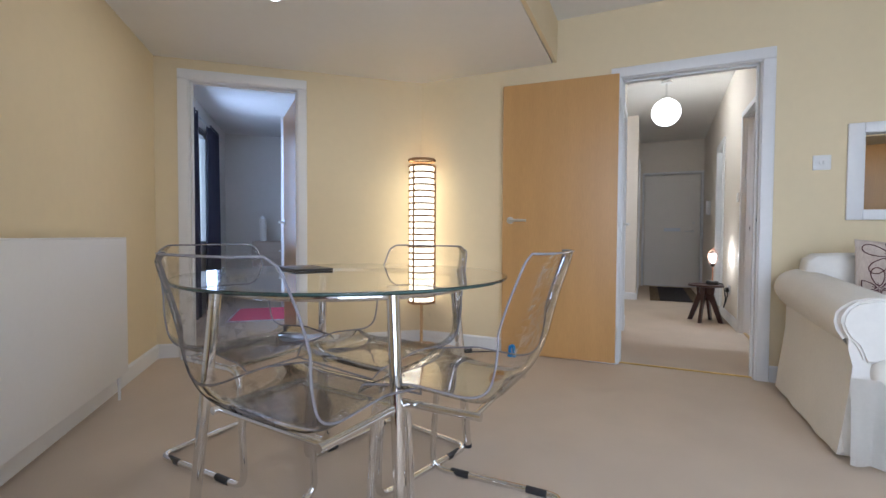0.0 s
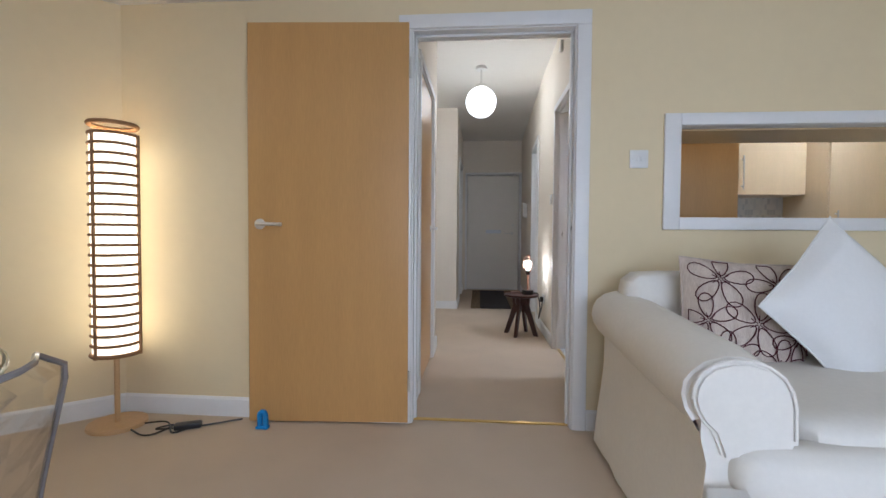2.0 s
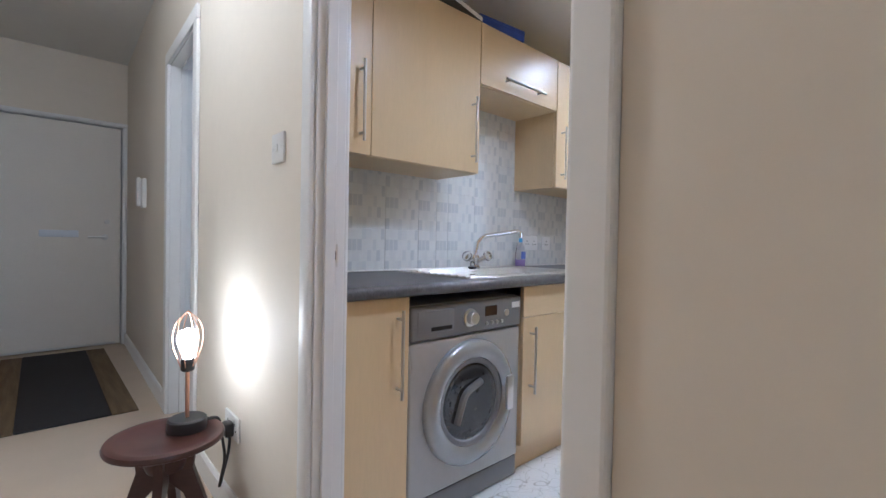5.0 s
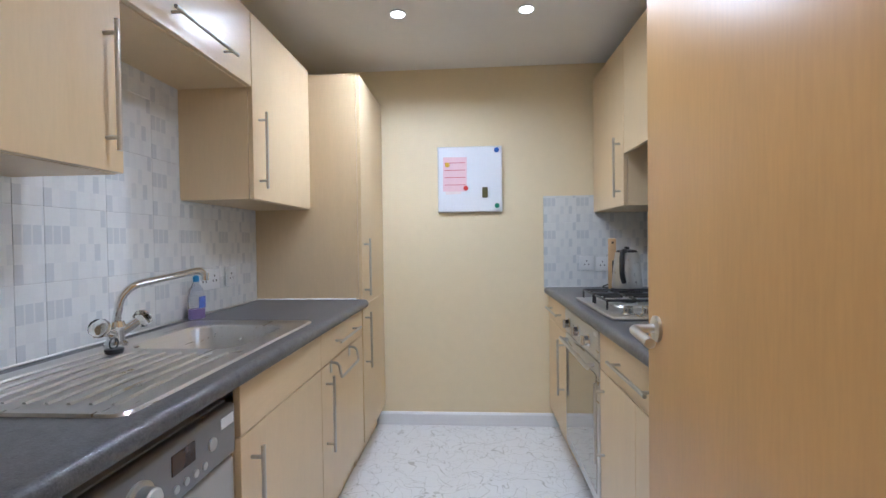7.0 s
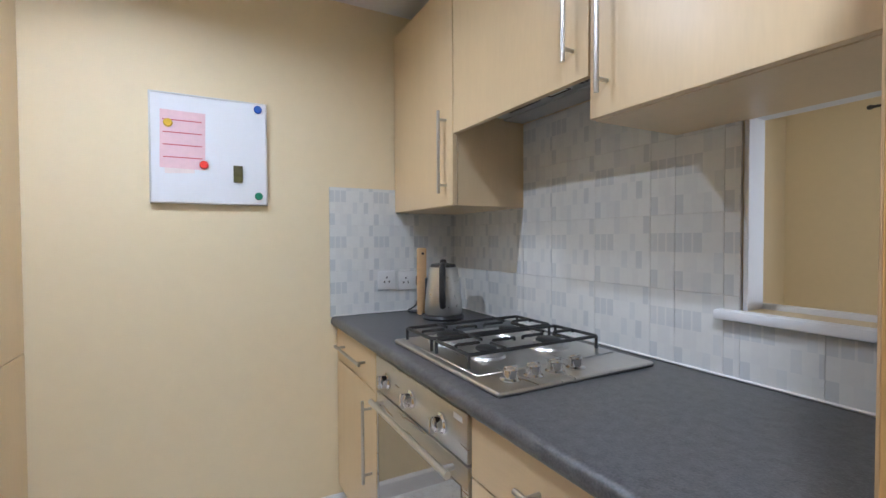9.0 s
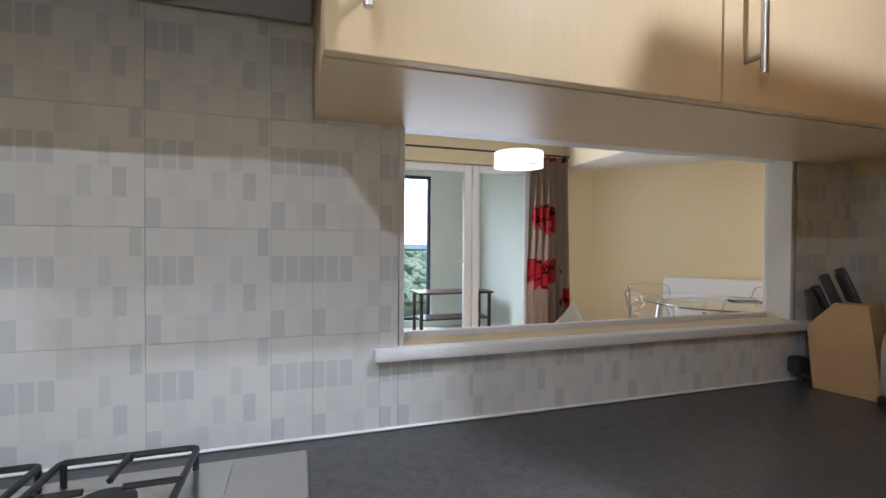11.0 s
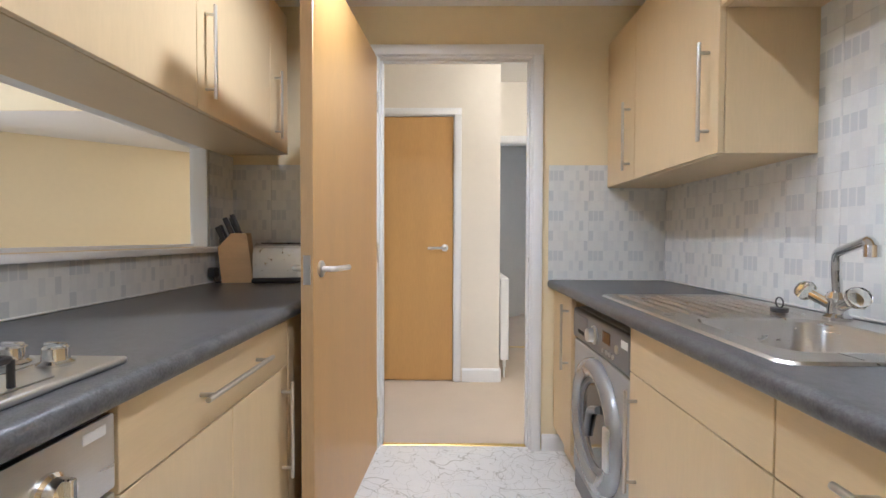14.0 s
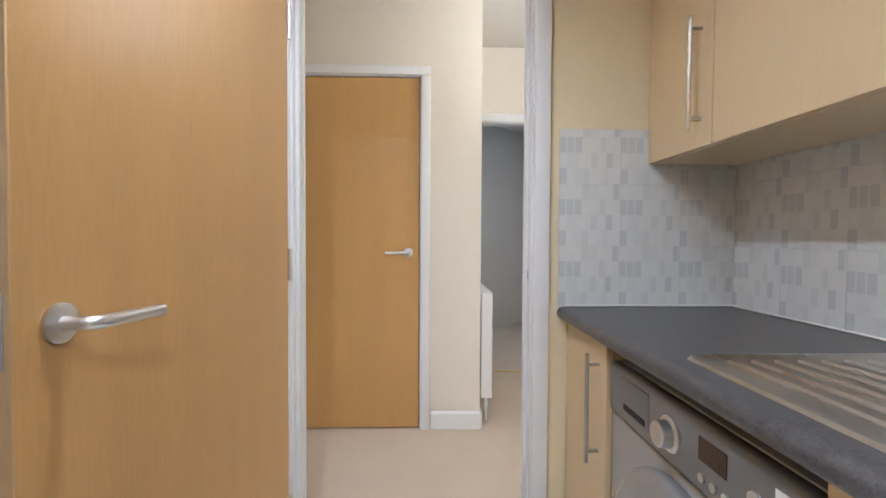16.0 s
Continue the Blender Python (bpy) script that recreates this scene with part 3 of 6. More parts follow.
def lever_handle(leaf, x, z, y, way, toward, material=SATIN):
    """A round rose and a bent round lever on a door's face at y; way: side it stands out to, toward: where the lever points."""
    handle = part("door_handle", lathe_bm([(0.0255, 0), (0.0265, 0.002), (0.0265, 0.007), (0.023, 0.009), (0.0, 0.009)], 24, Matrix.Translation((x, y, z)) @ Matrix.Rotation(radians(-90 * way), 4, "X")), material, leaf, "satin metal lever handle")
    part("lever", tube_bm([(x, y + way * 0.006, z), (x, y + way * 0.05, z), (x + toward * 0.125, y + way * 0.055, z - 0.002)], 0.0095, 0.022, 12), material, handle)
    return handle


def door(name, m, width, height, label, material=VENEER, handle_x=None, toward=-1, z=1.0, thick=0.04, sides=(1, -1), hinges=True):
    """A flush door leaf hinged at its own origin; x along the leaf, y through it."""
    ob = thing(name, label, "door", m=m, kind="structure")
    leaf = part("door_leaf", box_bm((0.001, -thick, 0.008), (width, 0, height), 0.002), material, ob)
    part("edge_lipping", box_bm((width - 0.0005, -thick + 0.001, 0.010), (width + 0.0015, -0.001, height - 0.002)), LEAFEDGE, leaf)
    hx = width - 0.06 if handle_x is None else handle_x
    if 1 in sides:
        lever_handle(leaf, hx, z, 0.0, 1, toward)
    if -1 in sides:
        lever_handle(leaf, hx, z, -thick, -1, toward)
    part("latch_plate", box_bm((width + 0.0014, -thick * 0.78, z - 0.045), (width + 0.003, -thick * 0.22, z + 0.045)), SATIN, leaf)
    if hinges:
        for hz in (0.22, 1.0, height - 0.22):
            hinge = part("hinge", cyl_bm((-0.004, 0.004, hz - 0.05), (-0.004, 0.004, hz + 0.05), 0.006, seg=10), SATIN, ob)
            part("hinge_plate", box_bm((-0.0015, -0.03, hz - 0.05), (0.0005, 0.0, hz + 0.05)), SATIN, hinge)
    return ob


def strike(name, place, m=None):
    ob = thing(name, "small steel strike plate let into a door frame", "strike plate", m=Matrix.Translation(place) if m is None else m)
    plate = part("plate", box_bm((-0.0012, -0.012, -0.03), (0.0012, 0.012, 0.03), 0.0005), SATIN, ob)
    part("slot", box_bm((-0.0016, -0.006, -0.012), (0.0016, 0.006, 0.012)), DARK, plate)


door_frame("door_frame_living", pose(-0.252, 0, 0), 0.78, 1.955, 0.125, stop_at=0.045)
door_frame("door_frame_kitchen", pose(0.71, 1.562, 0, 0, 0, -90), 0.757, 1.972, 0.080, arch=0.052, stop_at=0.02)
door_frame("door_frame_bedroom", ROT @ pose(0.222, 0, 0), 0.73, 1.985, 0.12, faces=(0,), stop_at=0.05)
door_frame("door_frame_cupboard", pose(-0.285, 0.445, 0, 0, 0, 90), 0.745, 1.975, 0.10, faces=(0,), lining=0.012, arch=0.05)
door_frame("door_frame_recess", pose(-1.30, 1.635, 0, 0, 0, 90), 0.76, 1.985, 0.10, faces=(0,))
door_frame("door_frame_hall_side", pose(-0.21, 4.195, 0, 0, 0, 90), 0.76, 1.985, 0.10, faces=(0,))
far_m = Matrix.Translation((0.80, 5.55, 0)) @ Matrix.Rotation(math.atan2(-3.15, -0.09), 4, "Z")
door_frame("door_frame_bathroom", far_m @ pose(2.15, 0, 0), 0.62, 1.965, 0.12, faces=(0,), stop_at=0.05)
door_frame("door_frame_front", pose(-0.13, 5.55, 0), 0.895, 1.995, 0.12, faces=(0,), arch=0.03)

# leaves: the living room door folded back towards its wall, the kitchen door opened along the worktop
door("door_1", pose(-0.272, -0.022, 0, 0, 0, 180 + 3.6), 0.80, 1.99, "open flush wooden door folded back against the wall", toward=-1)
door("door_2", pose(0.812, 0.797, 0, 0, 0, -3.5), 0.868, 1.965, "open flush wooden kitchen door beside the worktop", toward=-1, z=0.974)
door("door_3", pose(-0.290, 0.4505, 0, 0, 0, 90) @ Matrix.Diagonal((1, -1, 1, 1)), 0.734, 1.97, "closed flush wooden cupboard door in the hall", sides=(1,), hinges=False)
door("door_4", pose(-0.235, 4.20, 0, 0, 0, 90) @ Matrix.Diagonal((1, -1, 1, 1)), 0.75, 1.98, "closed flush wooden door beside the front door", sides=(1,), hinges=False)
door("door_5", ROT @ pose(0.948, 0.125, 0, 0, 0, 101), 0.72, 1.975, "open flush wooden bedroom door seen edge on", hinges=False)

front = thing("door_6", "closed white painted front door with a letter plate", "door", m=pose(-0.12, 5.575, 0), kind="structure")
leaf = part("door_leaf", box_bm((0, 0, 0.008), (0.875, 0.045, 1.985), 0.003), mat("front_door_paint", (0.76, 0.73, 0.68), 0.45, vary=0.02), front)
# the plate's pale blue-white colour holds the light it would reflect
part("letter_plate", box_bm((0.315, -0.008, 0.985), (0.575, 0.0, 1.045), 0.004, 2), mat("letter_plate_reflection", (0.80, 0.85, 0.92), 0.22, 0.1, vary=0.01), leaf, "metal letter plate with its bright reflection put into the colour")
part("weather_bar", box_bm((0.0, -0.006, 0.01), (0.84, 0.0, 0.03), 0.002), SATIN, leaf)
lever_handle(leaf, 0.76, 0.99, 0.0, -1, -1)
part("lock", cyl_bm((0.775, -0.02, 1.13), (0.775, 0.0, 1.13), 0.02), SATIN, leaf)
strike("strike_plate", (0.5275, 0.022, 0.99))
strike("strike_plate", (0, 0, 0), pose(0.760, 1.5615, 0.966, 0, 0, 90))
strike("strike_plate", (0, 0, 0), far_m @ pose(2.77, 0.03, 0.99))

for nm, lo, hi in (("threshold_living", (-0.252, 0.035, 0.0), (0.528, 0.06, 0.007)), ("threshold_kitchen", (0.735, 0.806, 0.0), (0.760, 1.561, 0.009)), ("threshold_recess", (-1.36, 1.635, 0.0), (-1.335, 2.395, 0.007))):
    structure(nm, box_bm(lo, hi, 0.003), BRASS, "brass carpet edging strip in a doorway")

# hatch: white lining, frame on the living room side, sill on the kitchen side
bm = bmesh.new()
for lo, hi in (((1.016, -0.002, 1.03), (1.027, 0.064, 1.484)), ((2.116, -0.002, 1.03), (2.127, 0.064, 1.484)), ((1.027, -0.002, 1.474), (2.116, 0.064, 1.484))):
    add_box(bm, lo, hi, 0.001)
for lo, hi in (((0.945, -0.02, 0.985), (1.019, -0.001, 1.532)), ((2.124, -0.02, 0.985), (2.195, -0.001, 1.532)), ((1.019, -0.02, 1.476), (2.124, -0.001, 1.532)), ((1.019, -0.02, 0.985), (2.124, -0.001, 1.043))):
    add_box(bm, lo, hi, 0.004, 2)
structure("trim_hatch", bm, GLOSSW, "white gloss frame round the serving hatch", smooth=True)
structure("trim_hatch_sill", box_bm((0.97, 0.0, 1.006), (2.178, 0.095, 1.029), 0.005, 2), GLOSSW, "white painted hatch sill", smooth=True)


# ---- kitchen ----
TOPZ, TOPT = 0.866, 0.042


def bar_handle(parent, p, q, out, material=NICKEL, r=0.0058):
    """A round bar on two posts; out: the way it stands off."""
    p, q, out = Vector(p), Vector(q), Vector(out)
    d = (q - p).normalized()
    h = part("handle", cyl_bm(p + out * 0.032, q + out * 0.032, r, seg=10), material, parent, "brushed steel bar handle")
    for s in (p + d * 0.03, q - d * 0.03):
        part("post", cyl_bm(s, s + out * 0.032, r * 0.85, seg=8), material, h)
    return h


def unit(name, x0, x1, y_back, y_front, z0, z1, fronts, label, group, plinth=True, carcass=BEECH, body_top=None):
    """A cupboard with doors and drawers. fronts: (x0, x1, z0, z1, handle) with handle None, 'v-' or 'v+' (upright, near the low
    or high x side, top or bottom by letter t or b) or 'h' (level)."""
    s = 1 if y_front > y_back else -1
    ob = thing(name, label, "cabinet", group)
    ya, yb = sorted((y_back, y_front - s * 0.02))
    part("body", box_bm((x0, ya, z0), (x1, yb, body_top or z1), 0.001), carcass, ob)
    if plinth:
        pa, pb = sorted((y_front - s * 0.07, y_front - s * 0.055))
        part("plinth", box_bm((x0, pa, 0.004), (x1, pb, z0)), BEECH_H, ob)
    fa, fb = sorted((y_front - s * 0.0185, y_front))
    for fx0, fx1, fz0, fz1, hand in fronts:
        level = bool(hand) and hand[0] == "h"
        nm = "drawer" if level or not hand else "door"
        d = part(nm, box_bm((fx0 + 0.0015, fa, fz0 + 0.0015), (fx1 - 0.0015, fb, fz1 - 0.0015), 0.0015), BEECH_H if nm == "drawer" else BEECH, ob)
        if level:
            mid, half = (fx0 + fx1) / 2, min(0.16, (fx1 - fx0) * 0.36)
            hz = fz1 - 0.068 if hand == "h" else fz0 + 0.055
            bar_handle(d, (mid - half, y_front, hz), (mid + half, y_front, hz), (0, s, 0))
        elif hand:
            hx = fx0 + 0.05 if hand[1] == "-" else fx1 - 0.05
            za, zb = (fz1 - 0.33, fz1 - 0.04) if hand[2] == "t" else (fz0 + 0.045, fz0 + 0.34)
            bar_handle(d, (hx, y_front, za), (hx, y_front, zb), (0, s, 0))
    return ob


NF, SF = 1.684, 0.656     # front planes of the two runs
BZ = 0.823
NB, SB = 2.235, 0.0655    # backs of the two runs
NW_F, SW_F = 1.941, 0.383  # fronts of the wall cupboards
g = "fitted kitchen cupboards"
unit("base_cabinet", 0.793, 1.112, NB, NF, 0.13, BZ, [(0.793, 1.112, 0.13, BZ, "v+t")], "narrow beech base cupboard beside the washing machine", g)
unit("base_cabinet", 1.730, 2.305, NB, NF, 0.13, BZ, [(1.730, 2.305, 0.687, BZ, None), (1.730, 2.305, 0.13, 0.687, "v-t")], "beech base cupboard under the sink with a plain top panel", g, body_top=0.68)
unit("base_cabinet", 2.305, 2.918, NB, NF, 0.13, BZ, [(2.305, 2.918, 0.687, BZ, "h"), (2.305, 2.918, 0.13, 0.687, "v-t")], "beech base cupboard with one drawer over a door", g)
unit("tall_cabinet", 2.921, 3.467, NB, NF - 0.003, 0.13, 2.004, [(2.923, 3.465, 0.835, 2.004, "v-b"), (2.923, 3.465, 0.13, 0.835, "v-t")], "tall beech larder cupboard with two doors", g)
unit("wall_cabinet", 0.794, 1.705, NB, NW_F, 1.325, 2.03, [(0.794, 1.115, 1.325, 2.03, "v+b"), (1.115, 1.705, 1.325, 2.03, "v+b")], "beech wall cupboard with two doors over the washing machine", g, plinth=False)
unit("wall_cabinet", 1.707, 2.330, NB, NW_F, 1.745, 2.03, [(1.707, 2.330, 1.745, 2.03, "hb")], "short beech bridging wall cupboard over the sink", g, plinth=False)
unit("wall_cabinet", 2.332, 2.919, NB, NW_F, 1.325, 2.03, [(2.332, 2.919, 1.325, 2.03, "v-b")], "beech wall cupboard beside the larder", g, plinth=False)

unit("base_cabinet", 0.86, 1.655, SB, SF, 0.13, BZ, [(0.86, 1.655, 0.13, BZ, None)], "beech base cupboard behind the open door", g)
unit("base_cabinet", 1.657, 2.366, SB, SF, 0.13, BZ, [(1.657, 2.366, 0.680, BZ, "h"), (1.657, 2.010, 0.13, 0.680, "v-t"), (2.010, 2.366, 0.13, 0.680, "v+t")], "beech base cupboard with a wide drawer over two doors", g)
unit("base_cabinet", 2.974, 3.467, SB, SF, 0.13, BZ, [(2.974, 3.467, 0.680, BZ, "h"), (2.974, 3.467, 0.13, 0.680, "v-t")], "beech base cupboard with one drawer in the corner", g)
unit("wall_cabinet", 0.895, 2.291, SB, SW_F, 1.467, 2.12, [(0.895, 1.100, 1.467, 2.12, "v+b"), (1.100, 1.661, 1.467, 2.12, "v+b"), (1.661, 2.291, 1.467, 2.12, "v+b")], "long beech wall cupboard over the serving hatch", g, plinth=False)
unit("wall_cabinet", 2.293, 2.921, SB, SW_F, 1.660, 2.12, [(2.293, 2.921, 1.568, 2.12, "v-b")], "beech wall cupboard over the cooker hood", g, plinth=False)
unit("wall_cabinet", 2.923, 3.467, SB, SW_F, 1.318, 2.12, [(2.923, 3.467, 1.318, 2.12, "v-b")], "beech wall cupboard over the kettle", g, plinth=False)


def worktop(name, x0, x1, y_back, y_front, label, hole=None):
    """A rounded-front worktop, cut open where the sink bowl hangs."""
    s = 1 if y_front > y_back else -1
    top = thing(name, label, "worktop")
    bm = bmesh.new()
    r = TOPT / 2
    nose = [(y_front - s * r + s * r * math.sin(math.pi * k / 8), TOPZ - r + r * math.cos(math.pi * k / 8)) for k in range(9)]
    add_prism(bm, nose + [(y_front - s * 0.06, TOPZ - TOPT), (y_front - s * 0.06, TOPZ)], x0, x1, "x")
    part("front_edge", bm, WORKTOP, top, "rounded worktop edge")
    bm = bmesh.new()
    ya, yb = sorted((y_back, y_front - s * 0.06))
    if hole:
        hx0, hx1, hy0, hy1 = hole
        for lo, hi in (((x0, ya), (hx0, yb)), ((hx1, ya), (x1, yb)), ((hx0, ya), (hx1, hy0)), ((hx0, hy1), (hx1, yb))):
            add_box(bm, (*lo, TOPZ - TOPT), (*hi, TOPZ))
    else:
        add_box(bm, (x0, ya, TOPZ - TOPT), (x1, yb, TOPZ))
    part("slab", bm, WORKTOP, top)
    return top


worktop("worktop", 0.791, 2.920, 2.237, 1.650, "dark slate-grey worktop with a rounded front under the sink", (1.865, 2.225, 1.765, 2.105))
worktop("worktop", 0.791, 3.469, 0.0635, 0.684, "dark slate-grey worktop with a rounded front round the hob")

# sealant beads where worktops meet tiles
bm = bmesh.new()
for lo, hi in (((0.797, 2.221, TOPZ), (2.920, 2.229, TOPZ + 0.007)), ((0.797, 1.67, TOPZ), (0.804, 2.223, TOPZ + 0.007)), ((2.912, 1.71, TOPZ), (2.920, 2.223, TOPZ + 0.007)), ((0.80, 0.071, TOPZ), (3.461, 0.078, TOPZ + 0.007)), ((3.454, 0.077, TOPZ), (3.461, 0.675, TOPZ + 0.007))):
    add_box(bm, lo, hi, 0.003)
structure("trim_sealant", bm, SEAL, "white sealant bead along the worktops")


# washing machine
def washing_machine():
    x0, x1, yf = 1.120, 1.722, 1.694
    w = thing("washing_machine", "silver-grey front-loading washing machine under the worktop", "washing machine")
    part("body", box_bm((x0, yf + 0.02, 0.02), (x1, 2.19, 0.785), 0.006, 2), WMGREY, w)
    part("front_panel", box_bm((x0 + 0.002, yf, 0.10), (x1 - 0.002, yf + 0.025, 0.655), 0.012, 3), WMGREY, w)
    part("kick_panel", box_bm((x0 + 0.004, yf + 0.008, 0.012), (x1 - 0.004, yf + 0.03, 0.097), 0.004, 2), WMDARK, w)
    ctl = part("control_panel", box_bm((x0 + 0.002, yf - 0.006, 0.659), (x1 - 0.002, yf + 0.025, 0.783), 0.012, 3), WMDARK, w)
    part("soap_drawer", box_bm((x0 + 0.03, yf - 0.009, 0.685), (x0 + 0.20, yf - 0.004, 0.765), 0.004, 2), WMDARK, ctl)
    part("drawer_grip", box_bm((x0 + 0.09, yf - 0.0105, 0.692), (x0 + 0.19, yf - 0.008, 0.706), 0.001), DARK, ctl)
    part("programme_knob", lathe_bm([(0.034, 0), (0.034, 0.006), (0.026, 0.009), (0.024, 0.028), (0.021, 0.031), (0.0, 0.031)], 28, Matrix.Translation((x0 + 0.285, yf - 0.006, 0.722)) @ Matrix.Rotation(radians(90), 4, "X")), SATIN, ctl)
    part("display", box_bm((x0 + 0.37, yf - 0.0085, 0.718), (x0 + 0.44, yf - 0.005, 0.758), 0.001), mat("brown_display", (0.05, 0.025, 0.015), 0.15), ctl)
    for k in range(4):
        part("button", cyl_bm((x0 + 0.38 + k * 0.03, yf - 0.010, 0.690), (x0 + 0.38 + k * 0.03, yf - 0.004, 0.690), 0.008, seg=14), SATIN, ctl)
    part("button", cyl_bm((x0 + 0.50, yf - 0.010, 0.722), (x0 + 0.50, yf - 0.004, 0.722), 0.014, seg=16), SATIN, ctl)
    part("energy_label", box_bm((x0 + 0.535, yf - 0.0075, 0.738), (x0 + 0.585, yf - 0.0055, 0.762)), WHITEP, ctl)
    m = Matrix.Translation((x0 + 0.30, yf - 0.002, 0.40)) @ Matrix.Rotation(radians(90), 4, "X")
    d = part("porthole_door", lathe_bm([(0.238, -0.005), (0.238, 0.012), (0.228, 0.026), (0.205, 0.034), (0.182, 0.030), (0.168, 0.018), (0.165, 0.0), (0.165, -0.005)], 56, m), mat("porthole_ring", (0.40, 0.41, 0.42), 0.22, 0.6, vary=0.03), w, "round silver porthole door ring")
    part("inner_ring", lathe_bm([(0.168, -0.004), (0.166, 0.012), (0.150, 0.010), (0.140, -0.002), (0.140, -0.006)], 48, m), WMDARK, d)
    part("door_glass", lathe_bm([(0.145, 0.004), (0.13, 0.006), (0.10, -0.004), (0.06, -0.012), (0.0, -0.015)], 40, m), mat("dark_porthole_glass", (0.03, 0.028, 0.027), 0.06, 0.0, vary=0.2, spec=0.8), d)
    part("door_catch", box_bm((x0 + 0.475, yf - 0.044, 0.33), (x0 + 0.515, yf - 0.028, 0.47), 0.008, 2), SATIN, d)
    drum = part("drum_paddle", tube_bm([(x0 + 0.22, yf - 0.012, 0.33), (x0 + 0.26, yf - 0.014, 0.44), (x0 + 0.35, yf - 0.012, 0.47)], 0.014, 0.03, 8), WMDARK, d)
    for fx in (x0 + 0.06, x1 - 0.06):
        part("foot", cyl_bm((fx, yf + 0.06, 0.003), (fx, yf + 0.06, 0.03), 0.02, seg=12), BLACK, w)


washing_machine()
# sheet coloured near-black in place of the shade behind the machine
structure("trim_washer_shade", box_bm((1.114, 2.20, 0.004), (1.728, 2.236, 0.823)), DARK, "near-black sheet standing in for the shade behind the washing machine")


# inset sink with ribbed drainer and mixer tap
def sink():
    s = thing("sink", "stainless steel inset sink with a ribbed drainer in the worktop", "sink")
    x0, x1, y0, y1, z = 1.40, 2.295, 1.705, 2.175, TOPZ
    bx0, bx1, by0, by1 = 1.870, 2.220, 1.770, 2.100
    bm = bmesh.new()

    def ring(cx, cy, hx, hy, r, zz, n=6):
        out = []
        for sx, sy, a0 in ((1, 1, 0), (-1, 1, 90), (-1, -1, 180), (1, -1, 270)):
            for k in range(n + 1):
                a = radians(a0 + 90 * k / n)
                out.append(bm.verts.new((cx + sx * (hx - r) + r * math.cos(a), cy + sy * (hy - r) + r * math.sin(a), zz)))
        return out

    def bridge(a, b):
        n = len(a)
        for k in range(n):
            bm.faces.new((a[k], a[(k + 1) % n], b[(k + 1) % n], b[k]))
    cx, cy, hx, hy = (x0 + x1) / 2, (y0 + y1) / 2, (x1 - x0) / 2, (y1 - y0) / 2
    bcx, bcy, bhx, bhy = (bx0 + bx1) / 2, (by0 + by1) / 2, (bx1 - bx0) / 2, (by1 - by0) / 2
    rings = [ring(cx, cy, hx, hy, 0.03, z + 0.0005), ring(cx, cy, hx - 0.004, hy - 0.004, 0.028, z + 0.006), ring(cx, cy, hx - 0.014, hy - 0.014, 0.025, z + 0.006), ring(cx, cy, hx - 0.020, hy - 0.020, 0.022, z + 0.003)]
    for a, b in zip(rings, rings[1:]):
        bridge(a, b)
    rim = ring(bcx, bcy, bhx, bhy, 0.06, z + 0.003)
    bridge(rings[-1], rim)
    down = [ring(bcx, bcy, bhx - 0.006, bhy - 0.006, 0.058, z - 0.004), ring(bcx, bcy, bhx - 0.012, bhy - 0.012, 0.058, z - 0.10), ring(bcx, bcy, bhx - 0.04, bhy - 0.04, 0.05, z - 0.15)]
    last = rim
    for d in down:
        bridge(last, d)
        last = d
    bm.faces.new(last)
    bowl = part("basin", bm, STEEL, s, "brushed steel sink bowl and rim")
    for k in range(9):
        yy = 1.765 + k * 0.043
        part("drainer_rib", tube_bm([(1.45, yy, z + 0.003), (1.60, yy, z + 0.007), (1.79, yy, z + 0.005), (1.82, yy, z + 0.003)], 0.005, seg=6), STEEL, bowl)
    part("waste", lathe_bm([(0.04, 0), (0.04, 0.003), (0.03, 0.004), (0.0, 0.002)], 24, Matrix.Translation((bcx, bcy, z - 0.1495))), CHROME, bowl)
    part("overflow", cyl_bm((1.835, 1.745, z + 0.004), (1.835, 1.745, z + 0.008), 0.013, seg=16), CHROME, bowl)
    t = thing("mixer_tap", "chrome mixer tap with a swan neck and clear knobs", "tap")
    tx, ty = 1.895, 2.135
    base = part("tap_base", lathe_bm([(0.03, 0.004), (0.03, 0.012), (0.022, 0.02), (0.02, 0.05), (0.026, 0.06), (0.02, 0.075), (0.0, 0.078)], 24, Matrix.Translation((tx, ty, z))), CHROME, t)
    part("spout", tube_bm([(tx, ty, z + 0.06), (tx + 0.005, ty - 0.01, z + 0.14), (tx + 0.03, ty - 0.03, z + 0.175), (tx + 0.21, ty - 0.12, z + 0.205), (tx + 0.225, ty - 0.127, z + 0.185)], 0.011, 0.035, 14), CHROME, t)
    part("nozzle", cyl_bm((tx + 0.222, ty - 0.126, z + 0.172), (tx + 0.222, ty - 0.126, z + 0.196), 0.014, seg=16), CHROME, t)
    for sx in (-1, 1):
        arm = part("tap_arm", cyl_bm((tx, ty, z + 0.035), (tx + sx * 0.06, ty - 0.015, z + 0.062), 0.014, seg=14), CHROME, t)
        m = Matrix.Translation((tx + sx * 0.062, ty - 0.016, z + 0.063)) @ Vector((sx, -0.25, 0.45)).to_track_quat("Z", "Y").to_matrix().to_4x4()
        part("knob", lathe_bm([(0.014, 0), (0.024, 0.006), (0.027, 0.016), (0.023, 0.030), (0.012, 0.034), (0.0, 0.034)], 10, m), GLASS, arm, "clear faceted tap knob")
    plug = thing("sink_plug", "black rubber plug lying on the sink rim", "plug")
    part("disc", lathe_bm([(0.02, 0), (0.022, 0.012), (0.0, 0.014)], 20, Matrix.Translation((1.80, 2.06, z + 0.008))), BLACK, plug)
